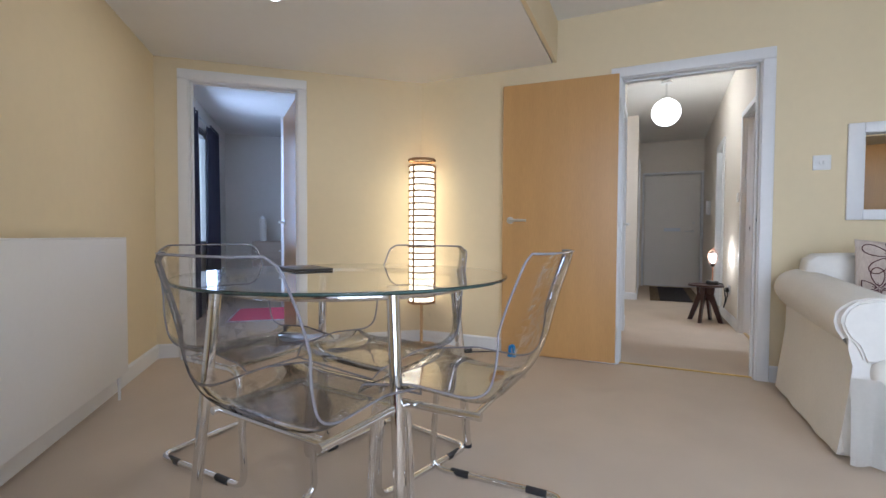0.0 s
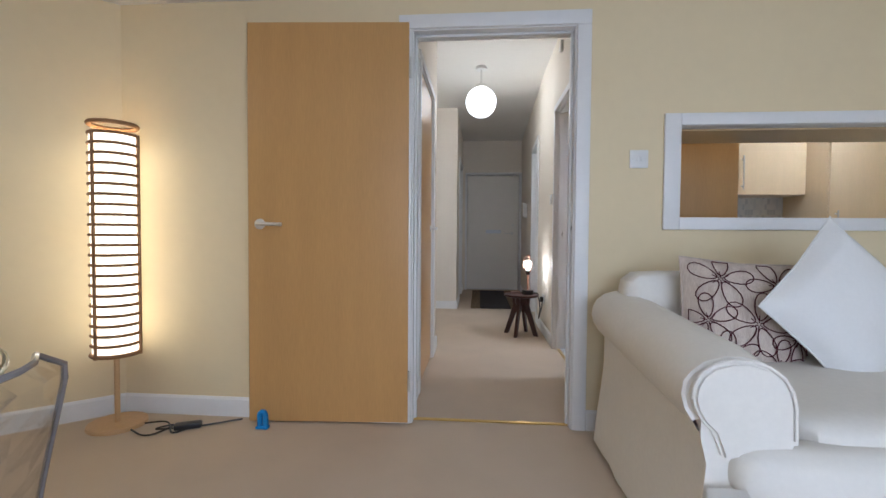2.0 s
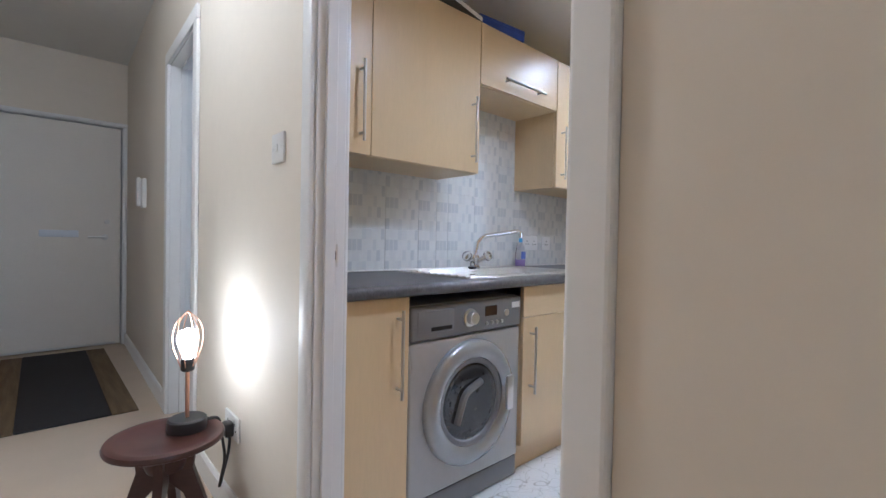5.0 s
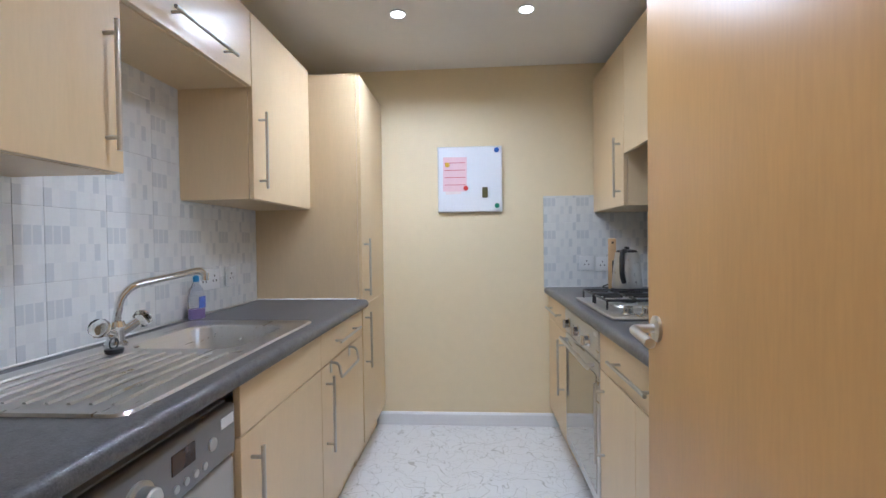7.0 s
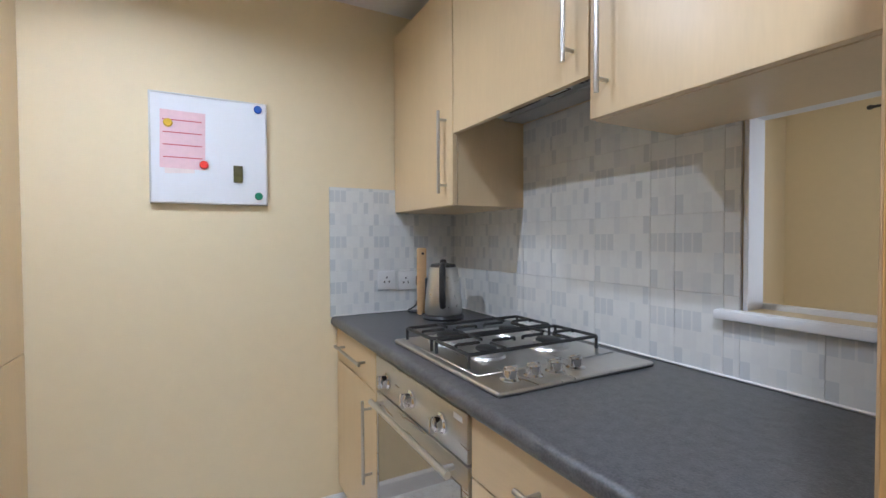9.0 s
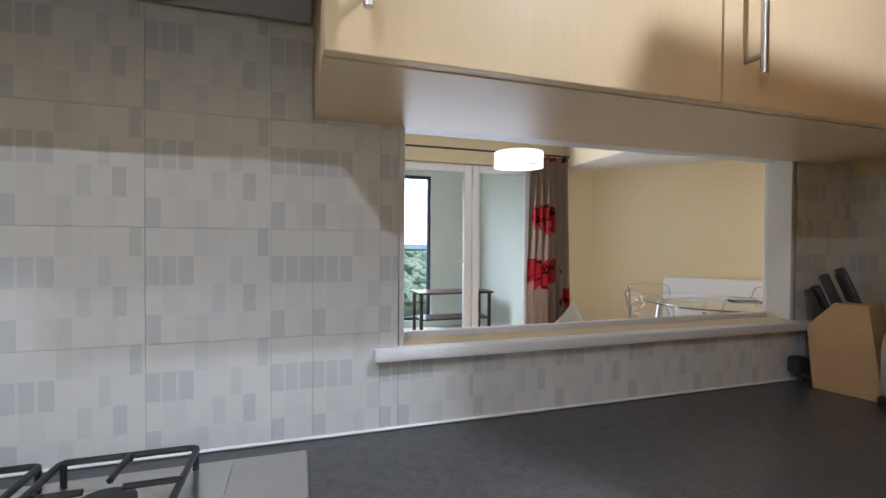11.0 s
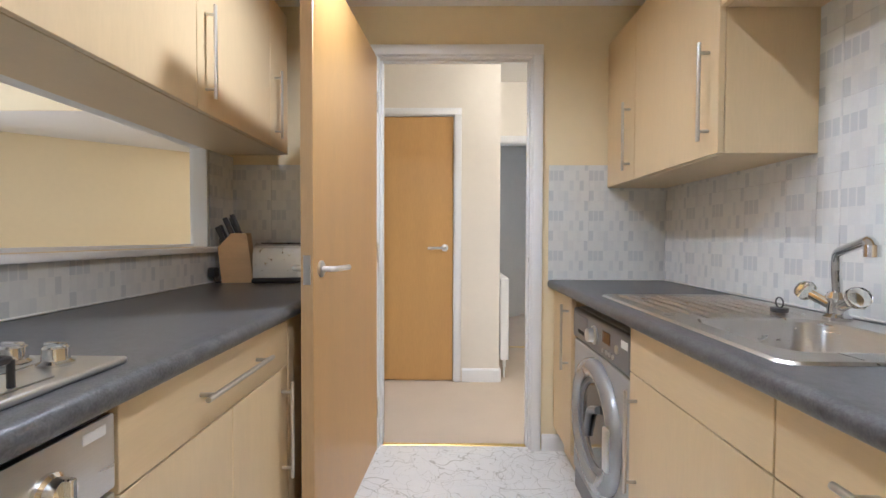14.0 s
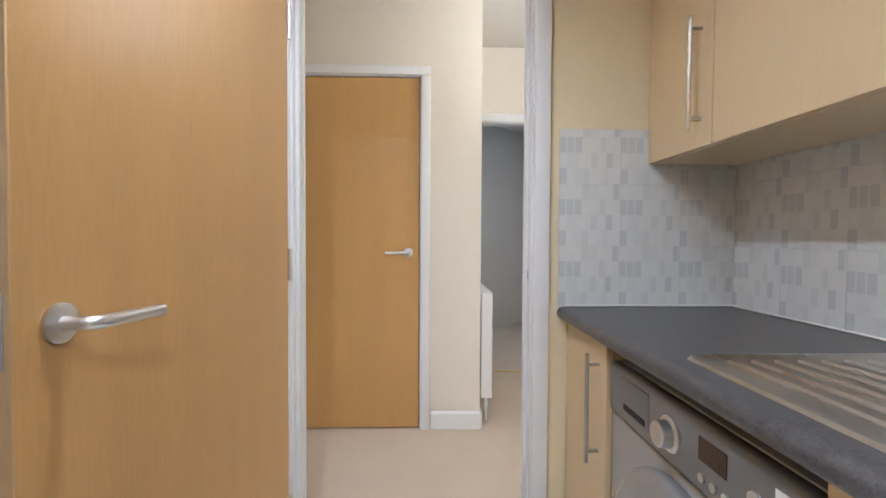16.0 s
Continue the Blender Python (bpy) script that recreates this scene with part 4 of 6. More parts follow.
    part("ring", tube_bm([(1.80 + 0.014 * math.cos(a), 2.06, z + 0.034 + 0.014 * math.sin(a)) for a in [k * math.pi / 8 for k in range(16)]], 0.002, seg=6, closed=True), BLACK, plug)
    b = thing("soap_bottle", "clear washing-up liquid bottle with purple soap and a blue cap", "bottle", m=Matrix.Translation((2.345, 2.185, z + 0.001)) @ Matrix.Diagonal((1.1, 0.75, 0.92, 1)))
    part("bottle_body", lathe_bm([(0.030, 0), (0.034, 0.006), (0.034, 0.09), (0.028, 0.125), (0.013, 0.15), (0.012, 0.16), (0.0, 0.16)], 24), glass("clear_lilac_plastic", (0.93, 0.92, 0.97), 0.08, 1.12), b)
    part("liquid", lathe_bm([(0.0, 0.004), (0.0325, 0.005), (0.033, 0.03), (0.033, 0.046), (0.0, 0.046)], 24), mat("purple_soap", (0.38, 0.28, 0.58), 0.2), b)
    part("sticker", box_bm((-0.024, -0.0365, 0.05), (0.014, -0.0345, 0.098), 0.0006), mat("blue_sticker", (0.10, 0.16, 0.55), 0.4, vary=0.4, scale=40), b)
    part("cap", lathe_bm([(0.013, 0.158), (0.013, 0.178), (0.007, 0.185), (0.0, 0.185)], 16), mat("blue_cap", (0.05, 0.30, 0.62), 0.4), b)


sink()


# gas hob, oven, hood
def hob():
    x0, x1, y0, y1, z = 2.302, 2.878, 0.135, 0.628, TOPZ
    h = thing("gas_hob", "stainless steel gas hob with black pan supports and four knobs", "hob")
    plate = part("hob_plate", box_bm((x0, y0, z), (x1, y1, z + 0.012), 0.008, 3), STEEL, h)
    part("hob_well", box_bm((x0 + 0.115, y0 + 0.02, z + 0.0115), (x1 - 0.02, y1 - 0.02, z + 0.0145), 0.002), STEEL, plate)
    for bx, by, br in ((2.555, 0.27, 0.045), (2.555, 0.49, 0.036), (2.755, 0.27, 0.036), (2.755, 0.49, 0.052)):
        bur = part("burner", lathe_bm([(br + 0.018, 0), (br + 0.014, 0.006), (br, 0.008), (br, 0.016), (br * 0.9, 0.018), (0, 0.018)], 28, Matrix.Translation((bx, by, z + 0.0145))), SATIN, h)
        part("burner_cap", lathe_bm([(br * 0.82, 0.018), (br * 0.82, 0.023), (br * 0.7, 0.026), (0, 0.026)], 28, Matrix.Translation((bx, by, z + 0.0145))), IRON, bur)
    for cx in (2.555, 2.755):
        rest = part("pan_support", tube_bm([(cx - 0.088, y0 + 0.03, z + 0.05), (cx + 0.088, y0 + 0.03, z + 0.05), (cx + 0.088, y1 - 0.03, z + 0.05), (cx - 0.088, y1 - 0.03, z + 0.05)], 0.005, 0.012, 8, closed=True), IRON, h, "black enamelled wire pan support")
        for ly in (y0 + 0.03, y1 - 0.03):
            for lx in (cx - 0.085, cx + 0.085):
                part("support_leg", cyl_bm((lx, ly, z + 0.012), (lx, ly, z + 0.05), 0.0045, seg=8), IRON, rest)
        for by in (0.27, 0.49):
            for a in range(4):
                dx, dy = math.cos(radians(90 * a)), math.sin(radians(90 * a))
                ex = 0.088 if dx else 0.088
                part("finger", tube_bm([(cx + dx * 0.022, by + dy * 0.022, z + 0.054), (cx + dx * ex, by + dy * 0.095, z + 0.054), (cx + dx * ex, by + dy * 0.095, z + 0.046)], 0.0045, 0.01, 8), IRON, rest)
    for k in range(4):
        ky = 0.358 + k * 0.066
        kn = part("control_knob", lathe_bm([(0.024, 0), (0.024, 0.004), (0.018, 0.008), (0.017, 0.026), (0.014, 0.029), (0, 0.029)], 24, Matrix.Translation((2.358, ky, z + 0.012))), CHROME, h, "chrome hob knob")
        part("grip", box_bm((2.354, ky - 0.017, z + 0.038), (2.362, ky + 0.017, z + 0.046), 0.002), CHROME, kn)


hob()


def oven():
    x0, x1, yf = 2.370, 2.970, SF
    o = thing("oven", "built-in stainless steel oven with a mirrored glass door", "oven")
    part("body", box_bm((x0, 0.08, 0.135), (x1, yf - 0.02, BZ - 0.004)), WMDARK, o)
    pan = part("control_panel", box_bm((x0 + 0.006, yf - 0.02, 0.700), (x1 - 0.006, yf + 0.004, BZ - 0.010), 0.004, 2), STEEL, o)
    for k in range(3):
        kx = x0 + 0.12 + k * 0.18
        kn = part("oven_knob", lathe_bm([(0.025, 0), (0.025, 0.006), (0.02, 0.01), (0.019, 0.024), (0.0, 0.026)], 24, Matrix.Translation((kx, yf + 0.004, 0.755)) @ Matrix.Rotation(radians(-90), 4, "X")), CHROME, pan)
        part("grip", box_bm((kx - 0.0045, yf + 0.026, 0.735), (kx + 0.0045, yf + 0.040, 0.775), 0.002), CHROME, kn)
    part("rating_label", box_bm((x0 + 0.025, yf + 0.0035, 0.788), (x0 + 0.065, yf + 0.0048, 0.803)), WHITEP, pan)
    d = part("oven_door", box_bm((x0 + 0.006, yf - 0.02, 0.145), (x1 - 0.006, yf + 0.003, 0.694), 0.004, 2), STEEL, o)
    part("door_glass", box_bm((x0 + 0.03, yf + 0.002, 0.19), (x1 - 0.03, yf + 0.0065, 0.645), 0.002), mat("mirror_glass", (0.42, 0.41, 0.38), 0.05, 1.0, vary=0.02), d, "mirrored oven glass")
    bar_handle(d, (x0 + 0.04, yf + 0.003, 0.670), (x1 - 0.04, yf + 0.003, 0.670), (0, 1, 0), STEEL, 0.009)


oven()


def hood():
    h = thing("cooker_hood", "grey metal cooker hood set under a wall cupboard", "cooker hood")
    b = part("housing", box_bm((2.297, 0.075, 1.645), (2.918, 0.360, 1.6595), 0.002), mat("hood_grey", (0.42, 0.43, 0.44), 0.4, 0.4, vary=0.03), h)
    part("rear_ledge", box_bm((2.297, 0.075, 1.638), (2.918, 0.168, 1.6455), 0.002), WMGREY, b)
    for gx in (2.335, 2.665):
        f = part("grease_filter", box_bm((gx, 0.205, 1.639), (gx + 0.16, 0.345, 1.646)), WMDARK, b)
        for k in range(9):
            part("filter_bar", box_bm((gx + 0.008 + k * 0.0166, 0.21, 1.636), (gx + 0.014 + k * 0.0166, 0.34, 1.640)), IRON, f)
    cover = part("lamp_cover", box_bm((2.52, 0.205, 1.636), (2.615, 0.33, 1.646), 0.004), WHITEP, b)
    part("cover_rim", tube_bm([(2.527, 0.212, 1.636), (2.608, 0.212, 1.636), (2.608, 0.323, 1.636), (2.527, 0.323, 1.636)], 0.003, seg=6, closed=True), IRON, cover)


hood()


# loose kitchen things
def knife_block():
    k = thing("knife_block", "pale wooden knife block with black-handled knives", "knife block", m=pose(0.975, 0.180, TOPZ + 0.001, 0, 0, -76))
    bm = bmesh.new()
    add_prism(bm, [(-0.075, 0), (0.06, 0), (0.075, 0.16), (0.02, 0.225), (-0.045, 0.225)], -0.055, 0.055, "y")
    part("block", bm, OAKB, k)
    for i, (dx, dy, ln) in enumerate(((0.0, -0.032, 0.10), (-0.015, 0.0, 0.115), (0.012, 0.03, 0.105), (0.045, 0.0, 0.09), (0.05, 0.033, 0.085))):
        kn = part("knife_handle", box_bm((-0.011, -0.008, 0), (0.011, 0.008, ln), 0.005, 2, Matrix.Translation((dx, dy, 0.205 - max(0, dx) * 0.6)) @ Matrix.Rotation(radians(22), 4, "Y")), BLACK, k)
        part("bolster", box_bm((-0.011, -0.006, -0.012), (0.011, 0.006, 0.002), 0.001, 1, Matrix.Translation((dx, dy, 0.205 - max(0, dx) * 0.6)) @ Matrix.Rotation(radians(22), 4, "Y")), STEEL, kn)
    part("side_knife", box_bm((0.062, -0.01, 0.07), (0.082, 0.01, 0.20), 0.006, 2), BLACK, k)


knife_block()


def toaster():
    t = thing("toaster", "chrome two-slice toaster with a black base on the worktop", "toaster", m=pose(0.935, 0.385, TOPZ + 0.001, 0, 0, 12))
    bm = bmesh.new()
    prof = [(-0.085, 0.02), (0.085, 0.02), (0.085, 0.13), (0.07, 0.165), (0.04, 0.18), (-0.04, 0.18), (-0.07, 0.165), (-0.085, 0.13)]
    add_prism(bm, prof, -0.13, 0.13, "y")
    bmesh.ops.bevel(bm, geom=list(bm.edges), offset=0.006, segments=2, affect="EDGES")
    body = part("body", bm, STEEL, t)
    part("base", box_bm((-0.09, -0.135, 0), (0.09, 0.135, 0.024), 0.008, 2), BLACK, t)
    for sx in (-0.03, 0.03):
        part("slot", box_bm((sx - 0.013, -0.10, 0.176), (sx + 0.013, 0.10, 0.1815)), DARK, body)
    part("lever", box_bm((-0.02, 0.128, 0.10), (0.02, 0.155, 0.12), 0.004, 2), BLACK, t)


toaster()


def kettle():
    k = thing("kettle", "brushed steel jug kettle with a black handle on its base", "kettle", m=pose(3.19, 0.28, TOPZ + 0.001, 0, 0, 150))
    part("base", lathe_bm([(0.085, 0), (0.088, 0.008), (0.08, 0.018), (0, 0.02)], 32), BLACK, k)
    part("body", lathe_bm([(0.076, 0.021), (0.079, 0.03), (0.072, 0.12), (0.062, 0.20), (0.058, 0.215), (0, 0.216)], 36), STEEL, k)
    part("lid", lathe_bm([(0.056, 0.215), (0.05, 0.226), (0.015, 0.232), (0.012, 0.245), (0, 0.247)], 28), BLACK, k)
    part("handle", tube_bm([(0.05, 0, 0.225), (0.12, 0, 0.22), (0.125, 0, 0.10), (0.078, 0, 0.06)], 0.013, 0.03, 12), BLACK, k)
    bm = bmesh.new()
    add_prism(bm, [(-0.058, 0.16), (-0.092, 0.205), (-0.055, 0.212)], -0.018, 0.018, "y")
    part("spout", bm, STEEL, k)
    part("water_gauge", box_bm((-0.012, -0.076, 0.06), (0.012, -0.064, 0.17), 0.005, 2), BLACK, k)
    c = thing("kettle_flex", "black kettle flex lying on the worktop", "cable")
    part("flex", tube_bm([(3.27, 0.31, 0.872), (3.40, 0.36, 0.872), (3.43, 0.29, 0.89), (3.437, 0.27, 1.0)], 0.004, 0.03, 8), BLACK, c)
    part("plug", box_bm((3.415, 0.248, 0.98), (3.445, 0.292, 1.03), 0.008, 2), BLACK, c)
    b = thing("chopping_board", "wooden board standing behind the kettle", "chopping board")
    part("board", box_bm((3.30, 0.30, 0.867), (3.32, 0.345, 1.16), 0.01, 2), OAKB, b)
    part("hook_hole", cyl_bm((3.298, 0.322, 1.135), (3.322, 0.322, 1.135), 0.006, seg=12), DARK, b)


kettle()


def socket(name, m, gangs, label):
    s = thing(name, label, "socket", m=m)
    w = 0.086 if gangs == 1 else 0.146
    p = part("plate", box_bm((-w / 2, -0.009, -0.043), (w / 2, 0, 0.043), 0.004, 2), WHITEP, s)
    for gx in ([0] if gangs == 1 else [-0.036, 0.036]):
        for dx, dz in ((0, 0.012), (-0.011, -0.008), (0.011, -0.008)):
            part("pin_hole", box_bm((gx + dx - 0.003, -0.0096, dz - 0.004), (gx + dx + 0.003, -0.0085, dz + 0.004)), DARK, p)
        part("rocker", box_bm((gx - 0.006, -0.0115, 0.024), (gx + 0.006, -0.008, 0.036), 0.001), WHITEP, p)
    for dx in (-w / 2 + 0.012, w / 2 - 0.012):
        part("screw", cyl_bm((dx, -0.0098, 0), (dx, -0.0085, 0), 0.003, seg=10), SATIN, p)
    return s


socket("socket", pose(3.4615, 0.430, 1.012, 0, 0, -90), 1, "white single wall socket on the tiles")
socket("socket", pose(3.4615, 0.30, 1.006, 0, 0, -90), 2, "white double wall socket on the tiles")
socket("socket", pose(2.49, 2.2285, 1.01), 2, "white double wall socket beside the sink")
socket("socket", pose(2.66, 2.2285, 1.01), 1, "white single wall socket beside the larder")
pl = thing("plug", "black plug in a socket behind the knife block", "plug", m=pose(1.03, 0.073, 0.912))
part("plug_body", box_bm((-0.022, 0.0, -0.02), (0.022, 0.035, 0.025), 0.008, 2), BLACK, pl)
part("plug_cable", tube_bm([(0, 0.02, -0.02), (0.01, 0.03, -0.043), (-0.05, 0.06, -0.046)], 0.0035, 0.015, 8), BLACK, pl)


def whiteboard():
    w = thing("whiteboard", "white magnetic board with notes and magnets on the kitchen wall", "whiteboard", m=pose(3.469, 1.132, 1.535, 0, 0, -90))
    part("board", box_bm((-0.194, -0.018, -0.197), (0.194, -0.0005, 0.197), 0.002), mat("white_enamel", (0.80, 0.81, 0.84), 0.18, vary=0.01), w)
    for lo, hi in (((-0.198, -0.02, -0.201), (-0.192, 0, 0.201)), ((0.192, -0.02, -0.201), (0.198, 0, 0.201)), ((-0.192, -0.02, 0.195), (0.192, 0, 0.201)), ((-0.192, -0.02, -0.201), (0.192, 0, -0.195))):
        part("frame_edge", box_bm(lo, hi, 0.001), SATIN, w)
    note = part("note", box_bm((-0.165, -0.0192, -0.075), (-0.02, -0.0184, 0.135), 0, 1, Matrix.Rotation(radians(1), 4, "Y")), mat("pink_paper", (0.78, 0.55, 0.58), 0.8), w, "pink printed note")
    for k in range(4):
        part("text_bar", box_bm((-0.155, -0.0198, 0.10 - k * 0.045), (-0.03, -0.0192, 0.104 - k * 0.045)), mat("red_print", (0.55, 0.12, 0.15), 0.8), note)
    part("note", box_bm((-0.155, -0.0188, -0.085), (-0.06, -0.0182, -0.06), 0, 1, Matrix.Rotation(radians(-3), 4, "Y")), mat("pale_paper", (0.8, 0.7, 0.68), 0.8), w)
    for dx, dz, col in ((0.165, 0.175, (0.02, 0.10, 0.45)), (0.165, -0.165, (0.03, 0.25, 0.16)), (-0.025, -0.055, (0.62, 0.05, 0.04)), (-0.138, 0.09, (0.70, 0.45, 0.03))):
        part("magnet", lathe_bm([(0.015, 0), (0.015, 0.005), (0.012, 0.008), (0, 0.008)], 20, Matrix.Translation((dx, -0.0195, dz)) @ Matrix.Rotation(radians(90), 4, "X")), mat("magnet_colour", col, 0.3), w)
    part("bottle_magnet", box_bm((0.075, -0.026, -0.115), (0.108, -0.0185, -0.05), 0.004, 2, Matrix.Translation((0.0, 0, 0))), mat("olive_magnet", (0.10, 0.09, 0.03), 0.3, vary=0.4, scale=60), w)


whiteboard()


tr = thing("towel_rail", "small steel towel rail hooked over a cupboard door", "towel rail")
for rx in (2.41, 2.67):
    part("hook_plate", box_bm((rx - 0.010, NF - 0.004, 0.645), (rx + 0.010, NF - 0.001, 0.690)), NICKEL, tr)
part("rail", tube_bm([(2.41, NF, 0.685), (2.41, NF - 0.035, 0.68), (2.41, NF - 0.045, 0.625), (2.67, NF - 0.045, 0.625), (2.67, NF - 0.035, 0.68), (2.67, NF, 0.685)], 0.0055, 0.015, 8), NICKEL, tr)


def box_files():
    f = thing("folder", "dark folder lying on top of the wall cupboards", "folder", m=pose(1.55, 2.04, 2.031, 0, 0, 12))
    part("cover", box_bm((-0.16, -0.12, 0), (0.16, 0.12, 0.035), 0.006, 2), BLACK, f)
    part("pages", box_bm((-0.15, -0.122, 0.008), (0.15, 0.1, 0.027)), WHITEP, f)
    c = thing("box_file", "blue cardboard box on top of the wall cupboards", "box", m=pose(1.88, 2.05, 2.031, 0, 0, -6))
    part("carton", box_bm((-0.15, -0.10, 0), (0.15, 0.10, 0.05), 0.003), BLUEC, c)
    part("lid", box_bm((-0.152, -0.102, 0.032), (0.152, 0.102, 0.053), 0.003), BLUEC, c)


box_files()


def downlight(x, y, z, label):
    d = thing("downlight", label, "ceiling spotlight", "recessed ceiling spots", m=Matrix.Translation((x, y, z)))
    part("bezel", lathe_bm([(0.042, 0.0), (0.042, -0.004), (0.034, -0.006), (0.031, -0.001), (0.031, 0.0)], 28), WHITEP, d)
    part("bulb_face", lathe_bm([(0.030, 0.0), (0.030, -0.002), (0, -0.0025)], 24), SPOTG, d)


for sx, sy, power in KITCHEN_SPOTS:
    downlight(sx, sy, 2.2215, "lit round ceiling spotlight in the kitchen")
downlight(-1.89, -1.5, 2.1315, "lit round ceiling spotlight over the dining corner")


# ---- living room ----
def dining_table(cx, cy):
    t = thing("dining_table", "round glass dining table on four chrome legs", "table", m=Matrix.Translation((cx, cy, 0)))
    disc = bmesh.new()
    bmesh.ops.create_cone(disc, cap_ends=True, segments=96, radius1=0.56, radius2=0.56, depth=0.01, matrix=Matrix.Translation((0, 0, 0.740)))
    top = part("glass_top", disc, GLASS, t, "clear round glass top")
    part("glass_rim", tube_bm([(0.5605 * math.cos(2 * math.pi * k / 72), 0.5605 * math.sin(2 * math.pi * k / 72), 0.740) for k in range(72)], 0.0042, seg=8, closed=True), mat("dark_glass_rim", (0.06, 0.10, 0.09), 0.08, vary=0.1), top, "dark greenish polished glass edge")
    part("ring_rail", tube_bm([(0.43 * math.cos(2 * math.pi * k / 64), 0.43 * math.sin(2 * math.pi * k / 64), 0.715) for k in range(64)], 0.011, seg=10, closed=True), CHROME, t, "chrome ring under the glass")
    for a in (52, 142, 232, 322):
        c, s = math.cos(radians(a)), math.sin(radians(a))
        leg = part("leg", cyl_bm((c * 0.50, s * 0.50, 0.012), (c * 0.43, s * 0.43, 0.722), 0.0165, 0.0185, 18), CHROME, t)
        part("foot", cyl_bm((c * 0.5012, s * 0.5012, 0.0), (c * 0.50, s * 0.50, 0.014), 0.0175, seg=18), BLACK, leg)
        part("glass_pad", cyl_bm((c * 0.43, s * 0.43, 0.722), (c * 0.43, s * 0.43, 0.735), 0.016, seg=16), WHITEP, leg)
    return t


dining_table(-1.065, -1.965)


def resample(points, count):
    """Points at even steps along a line."""
    pts = [Vector(p) for p in points]
    runs = list(itertools.accumulate([0.0] + [(b - a).length for a, b in zip(pts, pts[1:])]))
    out = []
    for k in range(count):
        d = runs[-1] * k / (count - 1)
        i = max(0, min(len(pts) - 2, sum(r <= d for r in runs) - 1))
        out.append(pts[i].lerp(pts[i + 1], (d - runs[i]) / max(1e-9, runs[i + 1] - runs[i])))
    return out


def acrylic_chair():
    """Clear moulded shell on a chrome cantilever frame; it faces +y, origin on the floor under the seat."""
    c = thing("dining_chair", "clear acrylic dining chair on a chrome sled frame", "chair", "chairs round the table")
    prof = smooth_path([(0, 0.245, 0.418), (0, 0.215, 0.446), (0, 0.03, 0.432), (0, -0.165, 0.418), (0, -0.235, 0.56), (0, -0.262, 0.68), (0, -0.315, 0.838)], 0.13, 9)
    prof = resample(prof, 44)
    bm = bmesh.new()
    n, rows, total = 17, [], len(prof)
    for i, p in enumerate(prof):
        up = min(1.0, max(0.0, (p.z - 0.43) / 0.40))
        mid = math.sin(math.pi * up)
        half = 0.232 + 0.012 * mid - 0.012 * up
        left = 0.838 - p.z
        if left < 0.06:
            half -= 0.035 - math.sqrt(max(0.0, 0.035 ** 2 - (0.035 - min(left, 0.035)) ** 2))
        if p.y > 0.20:
            half -= 0.5 * (p.y - 0.20)
        row = []
        for k in range(n):
            u = -1 + 2 * k / (n - 1)
            curl = abs(u) ** 5
            row.append(bm.verts.new((u * half, p.y + 0.05 * curl * min(1.0, up * 2.2), p.z + 0.045 * curl * (1 - up) * min(1.0, max(0.0, (0.25 - p.y) / 0.2)))))
        rows.append(row)
    for a, b in zip(rows, rows[1:]):
        for k in range(n - 1):
            bm.faces.new((a[k], a[k + 1], b[k + 1], b[k]))
    rim = [r[0].co.copy() for r in rows] + [v.co.copy() for v in rows[-1][1:-1]] + [r[-1].co.copy() for r in reversed(rows)] + [v.co.copy() for v in reversed(rows[0][1:-1])]
    bmesh.ops.solidify(bm, geom=list(bm.faces), thickness=0.007)
    shell = part("seat_shell", bm, ACRYL, c, "clear moulded acrylic seat and back")
    edge_m = mat("smoky_acrylic_edge", (0.26, 0.25, 0.27), 0.10, vary=0.1)
    part("shell_edge", tube_bm([tuple(v) for v in rim], 0.0032, seg=6, closed=True), edge_m, shell, "darker polished shell edge")
    # one bent tube: under-seat bars, front uprights, floor rails, rear floor bar
    path = [(-0.20, -0.14, 0.412), (-0.20, 0.19, 0.412), (-0.20, 0.215, 0.012), (-0.22, -0.27, 0.012), (0.22, -0.27, 0.012), (0.20, 0.215, 0.012), (0.20, 0.19, 0.412), (0.20, -0.14, 0.412)]
    part("sled_frame", tube_bm(path, 0.0115, 0.055, 12), CHROME, c, "bent chrome tube frame")
    part("seat_bar", cyl_bm((-0.20, -0.12, 0.412), (0.20, -0.12, 0.412), 0.009, seg=12), CHROME, c)
    part("seat_bar", cyl_bm((-0.20, 0.14, 0.414), (0.20, 0.14, 0.414), 0.009, seg=12), CHROME, c)
    for sx in (-1, 1):
        for y in (0.10, -0.18):
            part("floor_glide", cyl_bm((sx * (0.205 + 0.01 * (y < 0)), y - 0.035, 0.0125), (sx * (0.205 + 0.01 * (y < 0)), y + 0.035, 0.0125), 0.0125, seg=12), BLACK, c, "black plastic glide")
    return c


chair = acrylic_chair()
chair.matrix_world = pose(-0.92, -2.36, 0, 0, 0, -7)
for cx, cy, ang in ((-0.605, -2.005, 88), (-1.53, -1.98, -95), (-1.03, -1.80, 166)):
    copy_thing(chair, pose(cx, cy, 0, 0, 0, ang))

mag = thing("magazine", "thin dark magazine lying on the glass table", "magazine", m=pose(-1.33, -1.90, 0.746, 0, 0, 60))
part("cover", box_bm((-0.075, -0.11, 0), (0.075, 0.11, 0.008), 0.002), BLACK, mag)
part("pages", box_bm((-0.073, -0.108, 0.002), (0.077, 0.108, 0.006)), WHITEP, mag)


